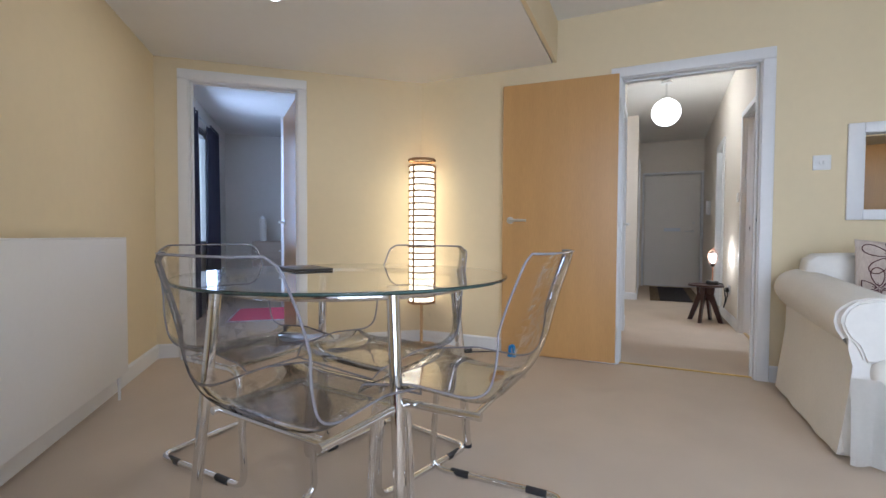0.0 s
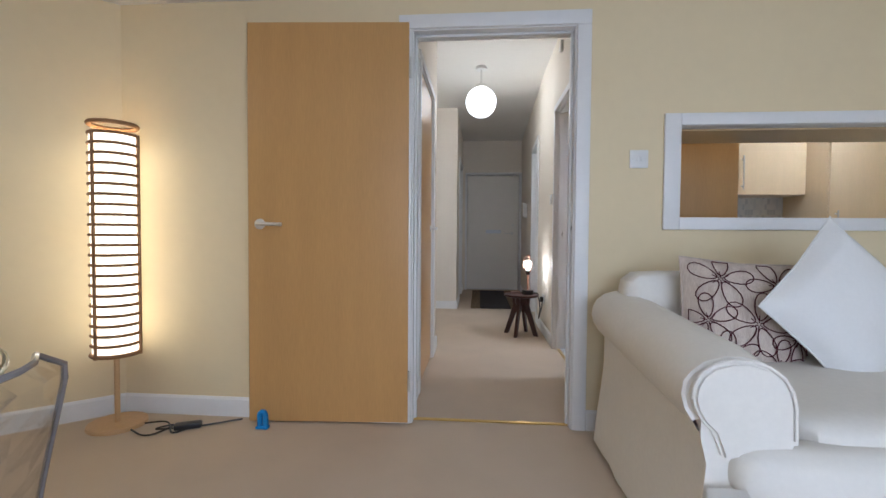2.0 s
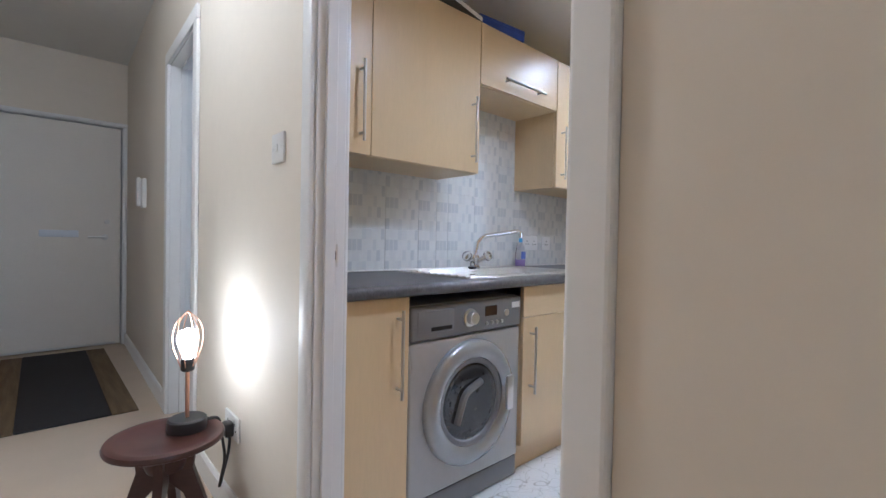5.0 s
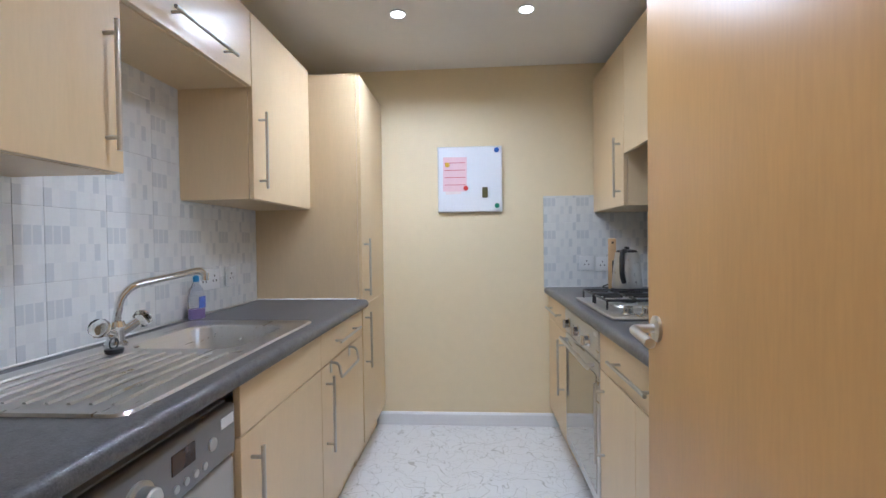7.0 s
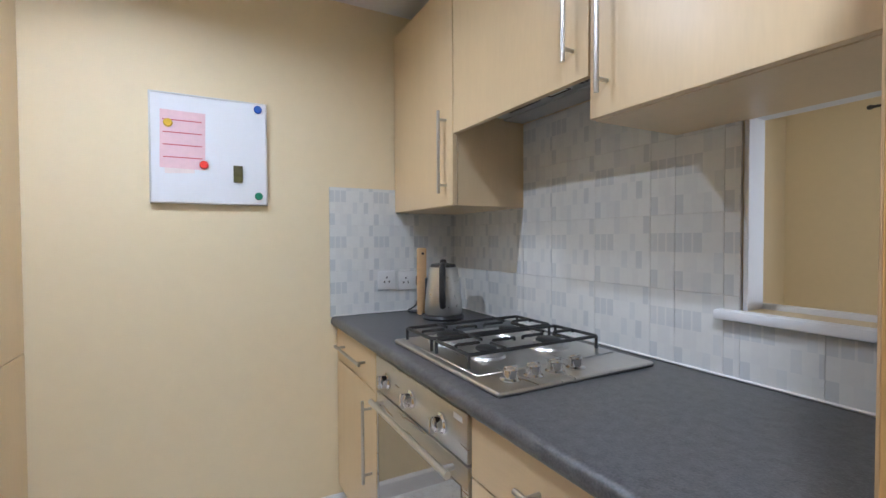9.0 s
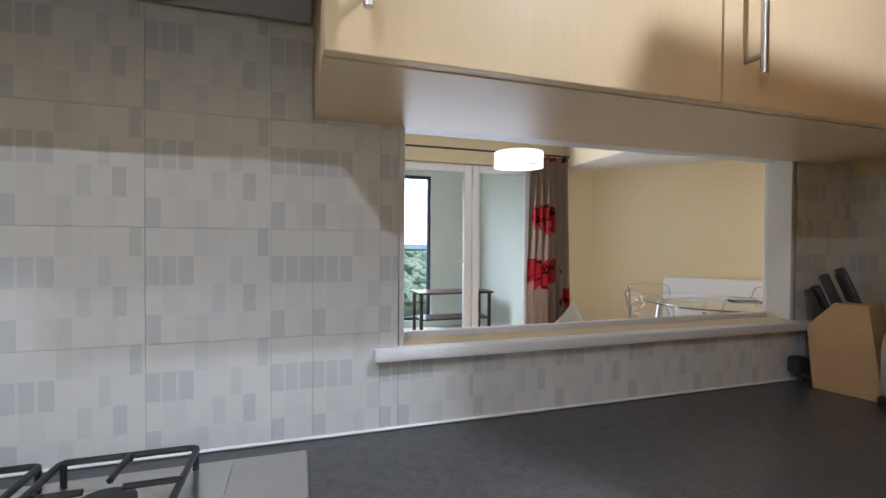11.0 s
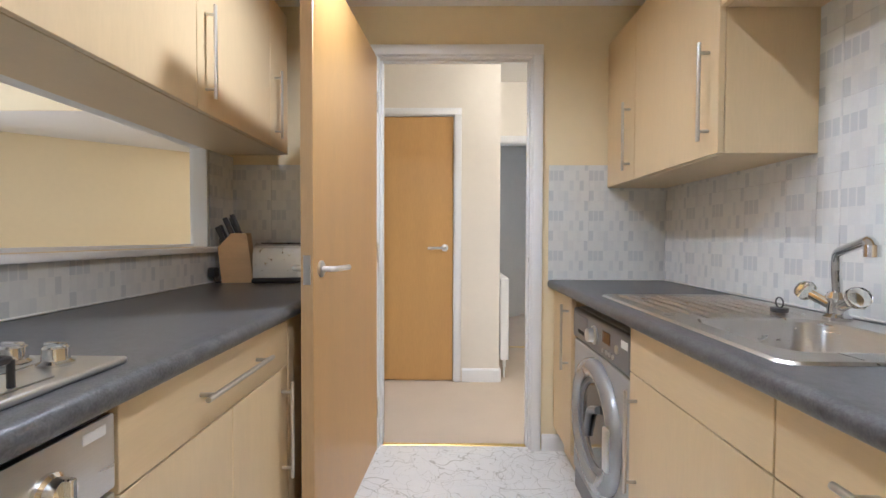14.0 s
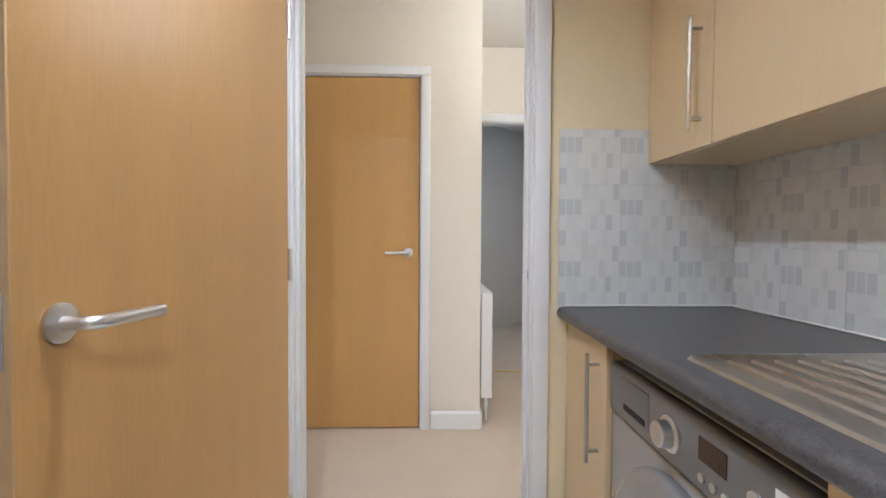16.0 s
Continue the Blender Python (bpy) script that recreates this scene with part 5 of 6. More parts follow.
def floor_lamp(x, y):
    l = thing("floor_lamp", "lit tall paper floor lamp with dark rattan ribs", "floor lamp", m=Matrix.Translation((x, y, 0)))
    part("base", lathe_bm([(0.0, 0.0), (0.128, 0.0), (0.13, 0.006), (0.126, 0.018), (0.0, 0.02)], 36), OAKB, l)
    part("stem", cyl_bm((0, 0, 0.018), (0, 0, 0.40), 0.012, seg=14), OAKB, l)
    part("bottom_ring", lathe_bm([(0.02, 0.352), (0.10, 0.352), (0.10, 0.366), (0.02, 0.366)], 36), RATTAN, l)
    shade = part("shade", bmesh_shade(0.095, 0.36, 1.42), SHADEG, l, "glowing cream paper shade")
    shade.visible_shadow = False
    for k in range(24):
        z = 0.362 + k * (1.11 / 23)
        part("rib", tube_bm([(0.0985 * math.cos(2 * math.pi * j / 36), 0.0985 * math.sin(2 * math.pi * j / 36), z) for j in range(36)], 0.0082 if 0 < k < 23 else 0.011, seg=6, closed=True), RATTAN, shade)
    for a in (20, 140, 260):
        c, s = math.cos(radians(a)), math.sin(radians(a))
        part("upright", cyl_bm((c * 0.104, s * 0.104, 0.35), (c * 0.104, s * 0.104, 1.43), 0.008, seg=8), RATTAN, shade)


def bmesh_shade(r, z0, z1):
    bm = bmesh.new()
    bmesh.ops.create_cone(bm, cap_ends=False, segments=40, radius1=r, radius2=r, depth=z1 - z0, matrix=Matrix.Translation((0, 0, (z0 + z1) / 2)))
    return bm


floor_lamp(-1.70, -0.165)
cab = thing("lamp_flex", "black lamp flex with a foot switch on the carpet", "cable")
part("flex", tube_bm([(-1.62, -0.20, 0.006), (-1.45, -0.30, 0.006), (-1.40, -0.12, 0.006), (-1.50, -0.22, 0.007), (-1.30, -0.16, 0.006), (-1.12, -0.05, 0.006)], 0.004, 0.08, 8), BLACK, cab)
part("flex_loop", tube_bm([(-1.60, -0.16, 0.006), (-1.48, -0.10, 0.006), (-1.36, -0.25, 0.007), (-1.32, -0.18, 0.006)], 0.004, 0.06, 8), BLACK, cab)
part("foot_switch", box_bm((-0.06, -0.025, 0.0), (0.06, 0.025, 0.03), 0.01, 2, pose(-1.33, -0.17, 0.001, 0, 0, 25)), BLACK, cab)
stop = thing("door_stop", "blue rubber door stop under the open door", "door stop", m=pose(-0.985, -0.135, 0))
part("ring", tube_bm([(0.0, 0.0, 0.008), (0.0, 0, 0.075), (0.022, 0.0, 0.085), (0.03, 0, 0.06), (0.03, 0, 0.008)], 0.013, 0.02, 10), BLUER, stop)
part("foot", box_bm((-0.016, -0.016, 0), (0.045, 0.016, 0.014), 0.004, 2), BLUER, stop)


def radiator(name, m, length, height, label, panels=16):
    """A panel radiator: front plate at y=0 facing -y, x along it."""
    r = thing(name, label, "radiator", m=m)
    part("front_panel", box_bm((0, 0, 0), (length, 0.012, height), 0.006, 2), GLOSSW, r)
    part("back_panel", box_bm((0.01, 0.055, 0.01), (length - 0.01, 0.065, height - 0.01), 0.004), GLOSSW, r)
    part("top_grille", box_bm((0.0, 0.0, height - 0.002), (length, 0.07, height + 0.006), 0.003), GLOSSW, r)
    for x in (-0.003, length - 0.003):
        part("side_panel", box_bm((x, 0.004, 0.005), (x + 0.006, 0.068, height), 0.002), GLOSSW, r)
    for x in (0.04, length - 0.04):
        part("valve", cyl_bm((x, 0.03, -0.06), (x, 0.03, 0.01), 0.012, seg=12), WHITEP, r)
        part("pipe", cyl_bm((x, 0.03, -0.14), (x, 0.03, -0.05), 0.0075, seg=10), WHITEP, r)
    return r


wallB = Matrix.Translation(C1) @ Matrix.Rotation(math.atan2(B.y, B.x), 4, "Z")
radiator("radiator", wallB @ pose(2.45, 0.105, 0.14, 0, 0, 180), 1.63, 0.72, "long white panel radiator on the cream wall")


def soft_box(lo, hi, bev, puff=0.0, cuts=5, m=None):
    """A padded box: rounded edges and slightly bulging faces."""
    bm = bmesh.new()
    add_box(bm, lo, hi)
    bmesh.ops.subdivide_edges(bm, edges=list(bm.edges), cuts=cuts, use_grid_fill=True)
    c = [(a + b) / 2 for a, b in zip(lo, hi)]
    h = [(b - a) / 2 for a, b in zip(lo, hi)]
    for v in bm.verts:
        q = [(v.co[i] - c[i]) / h[i] for i in range(3)]
        for i in range(3):
            j, k = (i + 1) % 3, (i + 2) % 3
            over = max(0.0, abs(v.co[j] - c[j]) - (h[j] - bev)) ** 2 + max(0.0, abs(v.co[k] - c[k]) - (h[k] - bev)) ** 2
            if abs(q[i]) > 0.999:
                drop = bev - math.sqrt(max(0.0, bev * bev - min(over, bev * bev)))
                v.co[i] += (puff * (1 - q[j] ** 2) * (1 - q[k] ** 2) - drop * 0.8) * (1 if q[i] > 0 else -1)
    bmesh.ops.smooth_vert(bm, verts=bm.verts, factor=0.4, use_axis_x=True, use_axis_y=True, use_axis_z=True)
    if m is not None:
        bmesh.ops.transform(bm, matrix=m, verts=bm.verts)
    return bm


def sofa():
    """Slip-covered sofa with rolled arms, its back to the hatch wall."""
    s = thing("sofa", "white cotton slip-covered sofa with rolled arms and a long skirt", "sofa")
    x0, x1, yb, yf = 0.585, 2.72, -0.13, -1.075
    part("base", box_bm((x0 + 0.08, yf + 0.06, 0.10), (x1 - 0.08, yb - 0.02, 0.34), 0.02, 2), SOFA, s)
    for ax, sg in ((x0, 1), (x1, -1)):
        mid = ax + sg * 0.15
        scroll = [(-0.145, 0.55), (-0.140, 0.585), (-0.122, 0.620), (-0.09, 0.645), (-0.04, 0.660), (0.01, 0.660), (0.06, 0.645), (0.10, 0.615), (0.125, 0.575), (0.134, 0.53), (0.136, 0.44)]
        under = [(-0.136, 0.515), (-0.115, 0.480), (-0.085, 0.450)]
        prof = [(0.136, 0.018)] + list(reversed(scroll)) + under + [(-0.086, 0.38), (-0.097, 0.27), (-0.112, 0.14), (-0.124, 0.018)]
        bm = bmesh.new()
        n = len(prof)
        rings = []
        for t in range(9):
            wave = 0.005 * math.sin(t * 2.3)
            y = yf + 0.02 + (yb - 0.01 - yf - 0.02) * t / 8
            rise = 0.045 * t / 8
            ease = 0.012 if t == 0 else 0.0
            rings.append([bm.verts.new((mid + sg * (u * (1 - ease * 2) + (wave if z < 0.2 and u < 0 else 0)), y, z + (rise if z > 0.4 else 0) - (ease if z > 0.6 else 0))) for u, z in prof])
        for a, b in zip(rings, rings[1:]):
            for k in range(n):
                bm.faces.new((a[k], a[(k + 1) % n], b[(k + 1) % n], b[k]))
        bm.faces.new(rings[0])
        bm.faces.new(list(reversed(rings[-1])))
        bmesh.ops.bevel(bm, geom=[e for e in bm.edges if all(v in rings[0] for v in e.verts)], offset=0.016, segments=3, affect="EDGES")
        arm = part("arm", bm, SOFA, s)
        face = bmesh.new()
        add_prism(face, [(mid + sg * (u * 0.86 + 0.0), 0.545 + (z - 0.545) * 0.86) for u, z in scroll] + [(mid + sg * 0.117, 0.40), (mid - sg * 0.05, 0.40)] + [(mid + sg * u * 0.86, 0.545 + (z - 0.545) * 0.86) for u, z in reversed(under)], yf + 0.004, yf + 0.03, "y")
        bmesh.ops.bevel(face, geom=list(face.edges), offset=0.008, segments=3, affect="EDGES")
        part("arm_front", face, SOFA, arm)
        part("arm_piping", tube_bm([(mid + sg * u * 0.88, yf + 0.008, 0.545 + (z - 0.545) * 0.88) for u, z in scroll], 0.0045, seg=8), SOFA, arm, "corded seam round the arm front")
    part("back", soft_box((x0 + 0.115, yb - 0.16, 0.30), (x1 - 0.115, yb + 0.005, 0.80), 0.055, 0.008, 12), SOFA, s)
    width = (x1 - x0 - 0.60) / 2
    for k in range(2):
        a = x0 + 0.30 + k * width
        b = a + width
        part("seat_cushion", soft_box((a - (0.17 if k == 0 else -0.004), yf - 0.045, 0.30), (b + (0.17 if k == 1 else -0.004), yf + 0.10, 0.43), 0.05, 0.012, 8), SOFA, s)
        part("seat_cushion", soft_box((a + 0.004, yf + 0.03, 0.32), (b - 0.004, yb - 0.12, 0.485), 0.05, 0.02, 8), SOFA, s)
        part("back_cushion", soft_box((a + 0.06 * (k == 0) + 0.005, yb - 0.24, 0.46), (b - 0.005, yb - 0.11, 0.79), 0.06, 0.03, 8), SOFA, s)

    def skirt(p, q, amp, n=64):
        p, q = Vector(p), Vector(q)
        d = q - p
        nrm = Vector((d.y, -d.x, 0)).normalized()
        bm = bmesh.new()
        rows = []
        for z, k in ((0.345, 0.0), (0.30, 0.25), (0.22, 0.6), (0.12, 0.9), (0.018, 1.0)):
            rows.append([bm.verts.new(p + d * (i / n) + nrm * (0.006 + k * amp * (0.5 + 0.5 * noise.noise(Vector((i * 0.45, p.x * 3, z * 1.5))) + 0.35 * math.sin(i * 1.1))) + Vector((0, 0, z))) for i in range(n + 1)])
        for a, b in zip(rows, rows[1:]):
            for i in range(n):
                bm.faces.new((a[i], a[i + 1], b[i + 1], b[i]))
        bmesh.ops.solidify(bm, geom=list(bm.faces), thickness=0.003)
        part("skirt", bm, SOFA, s, "hanging ruffled cloth skirt")
    skirt((x0 + 0.045, yf - 0.02, 0), (x1 - 0.045, yf - 0.02, 0), 0.04, 150)
    return s


sofa()


def cushion(name, m, size, material, label, fat=0.085):
    """A square scatter cushion standing on one edge: x across, z up, y through."""
    bm = bmesh.new()
    n = 14
    grid = {}
    for side in (1, -1):
        for i in range(n + 1):
            for j in range(n + 1):
                u, v = -1 + 2 * i / n, -1 + 2 * j / n
                if side == -1 and (i in (0, n) or j in (0, n)):
                    grid[side, i, j] = grid[1, i, j]
                    continue
                pinch = 1 - 0.06 * (1 - u * u) * abs(v) ** 3 - 0.0
                pinch2 = 1 - 0.06 * (1 - v * v) * abs(u) ** 3
                h = fat * ((1 - u ** 2) * (1 - v ** 2)) ** 0.45
                wr = 0.004 * noise.noise(Vector((u * 4, v * 4, side * 3.0)))
                grid[side, i, j] = bm.verts.new((u * size / 2 * pinch2, side * (h + wr), v * size / 2 * pinch))
    for side in (1, -1):
        for i in range(n):
            for j in range(n):
                f = [grid[side, i, j], grid[side, i + 1, j], grid[side, i + 1, j + 1], grid[side, i, j + 1]]
                bm.faces.new(f if side == -1 else list(reversed(f)))
    ob = thing(name, label, "cushion", "scatter cushions on the sofa", m=m)
    part("cover", bm, material, ob)
    rim = [(u * size / 2, 0, v * size / 2) for u, v in ((-1, -1), (-0.5, -0.965), (0, -0.94), (0.5, -0.965), (1, -1), (0.965, -0.5), (0.94, 0), (0.965, 0.5), (1, 1), (0.5, 0.965), (0, 0.94), (-0.5, 0.965), (-1, 1), (-0.965, 0.5), (-0.94, 0), (-0.965, -0.5))]
    part("seam", tube_bm(rim, 0.0035, seg=6, closed=True), material, ob)
    return ob


def flower_cushion(m, size, fat=0.085):
    """A striped beige cushion with large flower outlines stitched on its front."""
    ob = cushion("cushion", m, size, CUSHF, "beige scatter cushion with dark red flower outlines")

    def place(u, v):
        h = fat * max(0.0, (1 - u * u) * (1 - v * v)) ** 0.45
        return (u * size / 2 * (1 - 0.06 * (1 - v * v) * abs(u) ** 3), -h - 0.0035, v * size / 2 * (1 - 0.06 * (1 - u * u) * abs(v) ** 3))
    for k, (fu, fv, r, turn) in enumerate(((-0.45, 0.60, 0.52, 10), (0.42, 0.55, 0.50, 40), (-0.66, -0.12, 0.46, 25), (0.08, -0.12, 0.54, 5), (0.74, -0.30, 0.46, 50), (-0.3, -0.72, 0.46, 30), (0.45, -0.78, 0.46, 12))):
        for p in range(5):
            a = radians(turn + 72 * p)
            pts = []
            for j in range(15):
                t = 2 * math.pi * j / 15
                lx = r * (0.56 + 0.44 * math.cos(t))
                ly = r * 0.30 * math.sin(t) * (0.55 + 0.45 * math.cos(t * 0.5) ** 2)
                u = fu + lx * math.cos(a) - ly * math.sin(a)
                v = fv + lx * math.sin(a) + ly * math.cos(a)
                pts.append(place(max(-0.95, min(0.95, u)), max(-0.95, min(0.95, v))))
            part("petal_outline", tube_bm(pts, 0.0022, seg=5, closed=True), MAROON, ob)
        for p in range(6):
            a = radians(turn + 60 * p + 20)
            part("stamen", tube_bm([place(max(-0.97, min(0.97, fu + 0.02 * math.cos(a))), max(-0.97, min(0.97, fv + 0.02 * math.sin(a)))), place(max(-0.97, min(0.97, fu + r * 0.28 * math.cos(a))), max(-0.97, min(0.97, fv + r * 0.28 * math.sin(a))))], 0.0018, seg=5), MAROON, ob)


flower_cushion(pose(1.085, -0.415, 0.64, -14, 4, -4), 0.45)
cushion("cushion", pose(1.375, -0.52, 0.705, -18, 45, -2), 0.47, CUSHW, "plain white scatter cushion standing on its corner")


def switch_plate(name, m, label, w=0.086, rockers=1):
    s = thing(name, label, "light switch", m=m)
    p = part("plate", box_bm((-w / 2, -0.009, -0.043), (w / 2, 0, 0.043), 0.004, 2), WHITEP, s)
    for k in range(rockers):
        x = (k - (rockers - 1) / 2) * 0.02
        part("rocker", box_bm((x - 0.006, -0.0125, -0.012), (x + 0.006, -0.008, 0.012), 0.002), WHITEP, p)
    for dx in (-0.03, 0.03):
        part("screw", cyl_bm((dx, -0.0098, 0), (dx, -0.0085, 0), 0.003, seg=10), SATIN, p)


switch_plate("light_switch", pose(0.832, 0, 1.320), "white light switch beside the doorway", rockers=2)
switch_plate("light_switch", pose(0.71, 1.795, 1.27, 0, 0, -90), "white light switch in the hall")
switch_plate("light_switch", pose(0.6735, 0.455, 1.31, 0, 0, -88.6), "white light switch beside the kitchen doorway")
switch_plate("light_switch", ROT @ pose(1.6, 3.3, 1.05), "white light switch in the bedroom")


def pendant():
    p = thing("pendant_lamp", "lit white drum pendant lamp in the living room", "pendant lamp", m=Matrix.Translation((0.64, -2.3, 0.0)))
    part("ceiling_rose", lathe_bm([(0.05, 2.37), (0.045, 2.395), (0.0, 2.40)], 24), WHITEP, p)
    part("cord", cyl_bm((0, 0, 1.98), (0, 0, 2.41), 0.003, seg=8), WHITEP, p)
    part("shade", bmesh_shade(0.195, 1.845, 1.96), glow("lit_drum_shade", (1.0, 0.93, 0.80), 1.6), p)
    part("shade_ring", tube_bm([(0.195 * math.cos(2 * math.pi * k / 40), 0.195 * math.sin(2 * math.pi * k / 40), 1.845) for k in range(40)], 0.004, seg=6, closed=True), SATIN, p)


pendant()


# french doors, curtain and sun porch
def window_frame_bm(x0, x1, z0, z1, y, w=0.07, d=0.06):
    bm = bmesh.new()
    for lo, hi in (((x0, y, z0), (x0 + w, y + d, z1)), ((x1 - w, y, z0), (x1, y + d, z1)), ((x0 + w, y, z1 - w), (x1 - w, y + d, z1)), ((x0 + w, y, z0), (x1 - w, y + d, z0 + w))):
        add_box(bm, lo, hi, 0.006, 2)
    return bm


for k, (a, b) in enumerate(((-0.29, 0.46), (0.47, 1.40), (1.41, 2.30), (2.31, 2.74))):
    w = thing(f"window_{k + 1}", "white framed french door with a clear pane", "window", kind="structure")
    part("window_frame", window_frame_bm(a, b, 0.01, 2.11, SOUTH - 0.10, 0.085), GLOSSW, w)
    pane = part("pane", box_bm((a + 0.085, SOUTH - 0.075, 0.095), (b - 0.085, SOUTH - 0.069, 2.025)), PANE, w)
    pane.visible_shadow = False
    if k == 1:
        lever_handle(w, a + 0.045, 1.02, SOUTH - 0.04, 1, 1, WHITEP)


def curtain(name, p, q, z0, z1, amp, waves, material, label, seed=0.0):
    p, q = Vector((*p, 0)), Vector((*q, 0))
    d = q - p
    nrm = Vector((-d.y, d.x, 0)).normalized()
    bm = bmesh.new()
    n, rows = waves * 10, []
    for r in range(9):
        v = r / 8
        z = z1 + (z0 - z1) * v
        spread = 0.80 + 0.20 * v
        row = []
        for i in range(n + 1):
            u = 0.5 + (i / n - 0.5) * spread
            ph = 2 * math.pi * waves * i / n + 0.35 * noise.noise(Vector((i * 0.2, v * 2, seed)))
            row.append(bm.verts.new(p + d * u + nrm * amp * (0.75 + 0.25 * v) * math.sin(ph) + Vector((0, 0, z))))
        rows.append(row)
    for a, b in zip(rows, rows[1:]):
        for i in range(n):
            bm.faces.new((a[i], a[i + 1], b[i + 1], b[i]))
    bmesh.ops.solidify(bm, geom=list(bm.faces), thickness=0.003)
    ob = thing(name, label, "curtain")
    part("cloth", bm, material, ob)
    return ob


curtain("curtain", (-0.74, SOUTH + 0.10), (-0.14, SOUTH + 0.10), 0.03, 2.23, 0.035, 6, CURTF, "brown curtain with large red and black flowers drawn aside")
rod = thing("curtain_rod", "dark metal curtain rod over the french doors", "curtain rod")
part("rod", cyl_bm((-0.70, SOUTH + 0.10, 2.25), (3.1, SOUTH + 0.10, 2.25), 0.011, seg=12), IRON, rod)
for x in (-0.71, 3.11):
    part("finial", lathe_bm([(0.0, -0.02), (0.02, -0.012), (0.024, 0), (0.02, 0.012), (0.0, 0.02)], 14, Matrix.Translation((x, SOUTH + 0.10, 2.25))), IRON, rod)
for x in (-0.66, 1.92, 2.9):
    part("bracket", box_bm((x - 0.008, SOUTH, 2.235), (x + 0.008, SOUTH + 0.11, 2.25), 0.002), IRON, rod)

PORCH = mat("porch_paint", (0.70, 0.74, 0.66), 0.7, vary=0.02)
structure("floor_porch", box_bm((-1.2, -5.5, -0.1), (3.9, SOUTH, -0.004)), mat("porch_floor", (0.55, 0.52, 0.47), 0.4, vary=0.05), "pale floor of the sun porch")
structure("wall_porch_side", box_bm((-0.42, -5.4, 0), (-0.30, SOUTH - 0.14, 2.4)), PORCH, "pale green painted porch wall")
structure("wall_porch_low", box_bm((-0.30, -5.4, 0), (3.9, -5.30, 0.10)), PORCH, "low pale wall under the porch windows")
structure("wall_porch_head", box_bm((-0.30, -5.4, 2.20), (3.9, -5.30, 2.4)), PORCH, "pale strip over the porch windows")
structure("wall_porch_end", box_bm((3.78, -5.4, 0), (3.9, SOUTH - 0.14, 2.4)), PORCH, "pale porch end wall")
structure("ceiling_porch", box_bm((-0.42, -5.5, 2.4), (3.9, SOUTH - 0.14, 2.5)), CEIL, "white porch ceiling")
UPVCG = mat("grey_blue_frame", (0.05, 0.075, 0.10), 0.35, vary=0.05)
for k, (a, b) in enumerate(((0.50, 1.243), (1.250, 2.262), (2.270, 3.75))):
    w = thing(f"window_{k + 5}", "dark grey framed porch window with a clear pane", "window", kind="structure")
    part("window_frame", window_frame_bm(a, b, 0.105, 2.195, -5.38, 0.045 if k == 0 else 0.085), UPVCG, w)
    pane = part("pane", box_bm((a + 0.045, -5.352, 0.15), (b - 0.045, -5.348, 2.15)), PANE, w)
    pane.visible_shadow = False
structure("wall_porch_pier", box_bm((-0.30, -5.4, 0.10), (0.495, -5.30, 2.20)), PORCH, "pale green porch pier")

rail = thing("balcony_rail", "thin dark metal rail outside the porch windows", "railing")
part("handrail", cyl_bm((0.40, -5.62, 1.12), (3.85, -5.62, 1.12), 0.012, seg=10), UPVCG, rail)
for x in (0.42, 2.26, 3.83):
    part("rail_post", cyl_bm((x, -5.62, -0.1), (x, -5.62, 1.12), 0.014, seg=10), UPVCG, rail)
structure("balcony_ledge", box_bm((-0.42, -5.75, -0.2), (3.9, -5.5, -0.1)), PORCH, "narrow ledge outside the porch")

tab = thing("side_table", "dark wooden side table with a lower shelf in the porch", "table", m=pose(0.36, -4.75, 0.0) @ Matrix.Diagonal((1.45, 1, 1, 1)))
part("table_top", box_bm((-0.36, -0.22, 0.56), (0.36, 0.22, 0.585), 0.004), WENGE, tab)
part("shelf", box_bm((-0.33, -0.19, 0.22), (0.33, 0.19, 0.24), 0.003), WENGE, tab)
for lx in (-0.34, 0.31):
    for ly in (-0.20, 0.17):
        part("leg", box_bm((lx, ly, 0), (lx + 0.03, ly + 0.03, 0.56), 0.003), WENGE, tab)


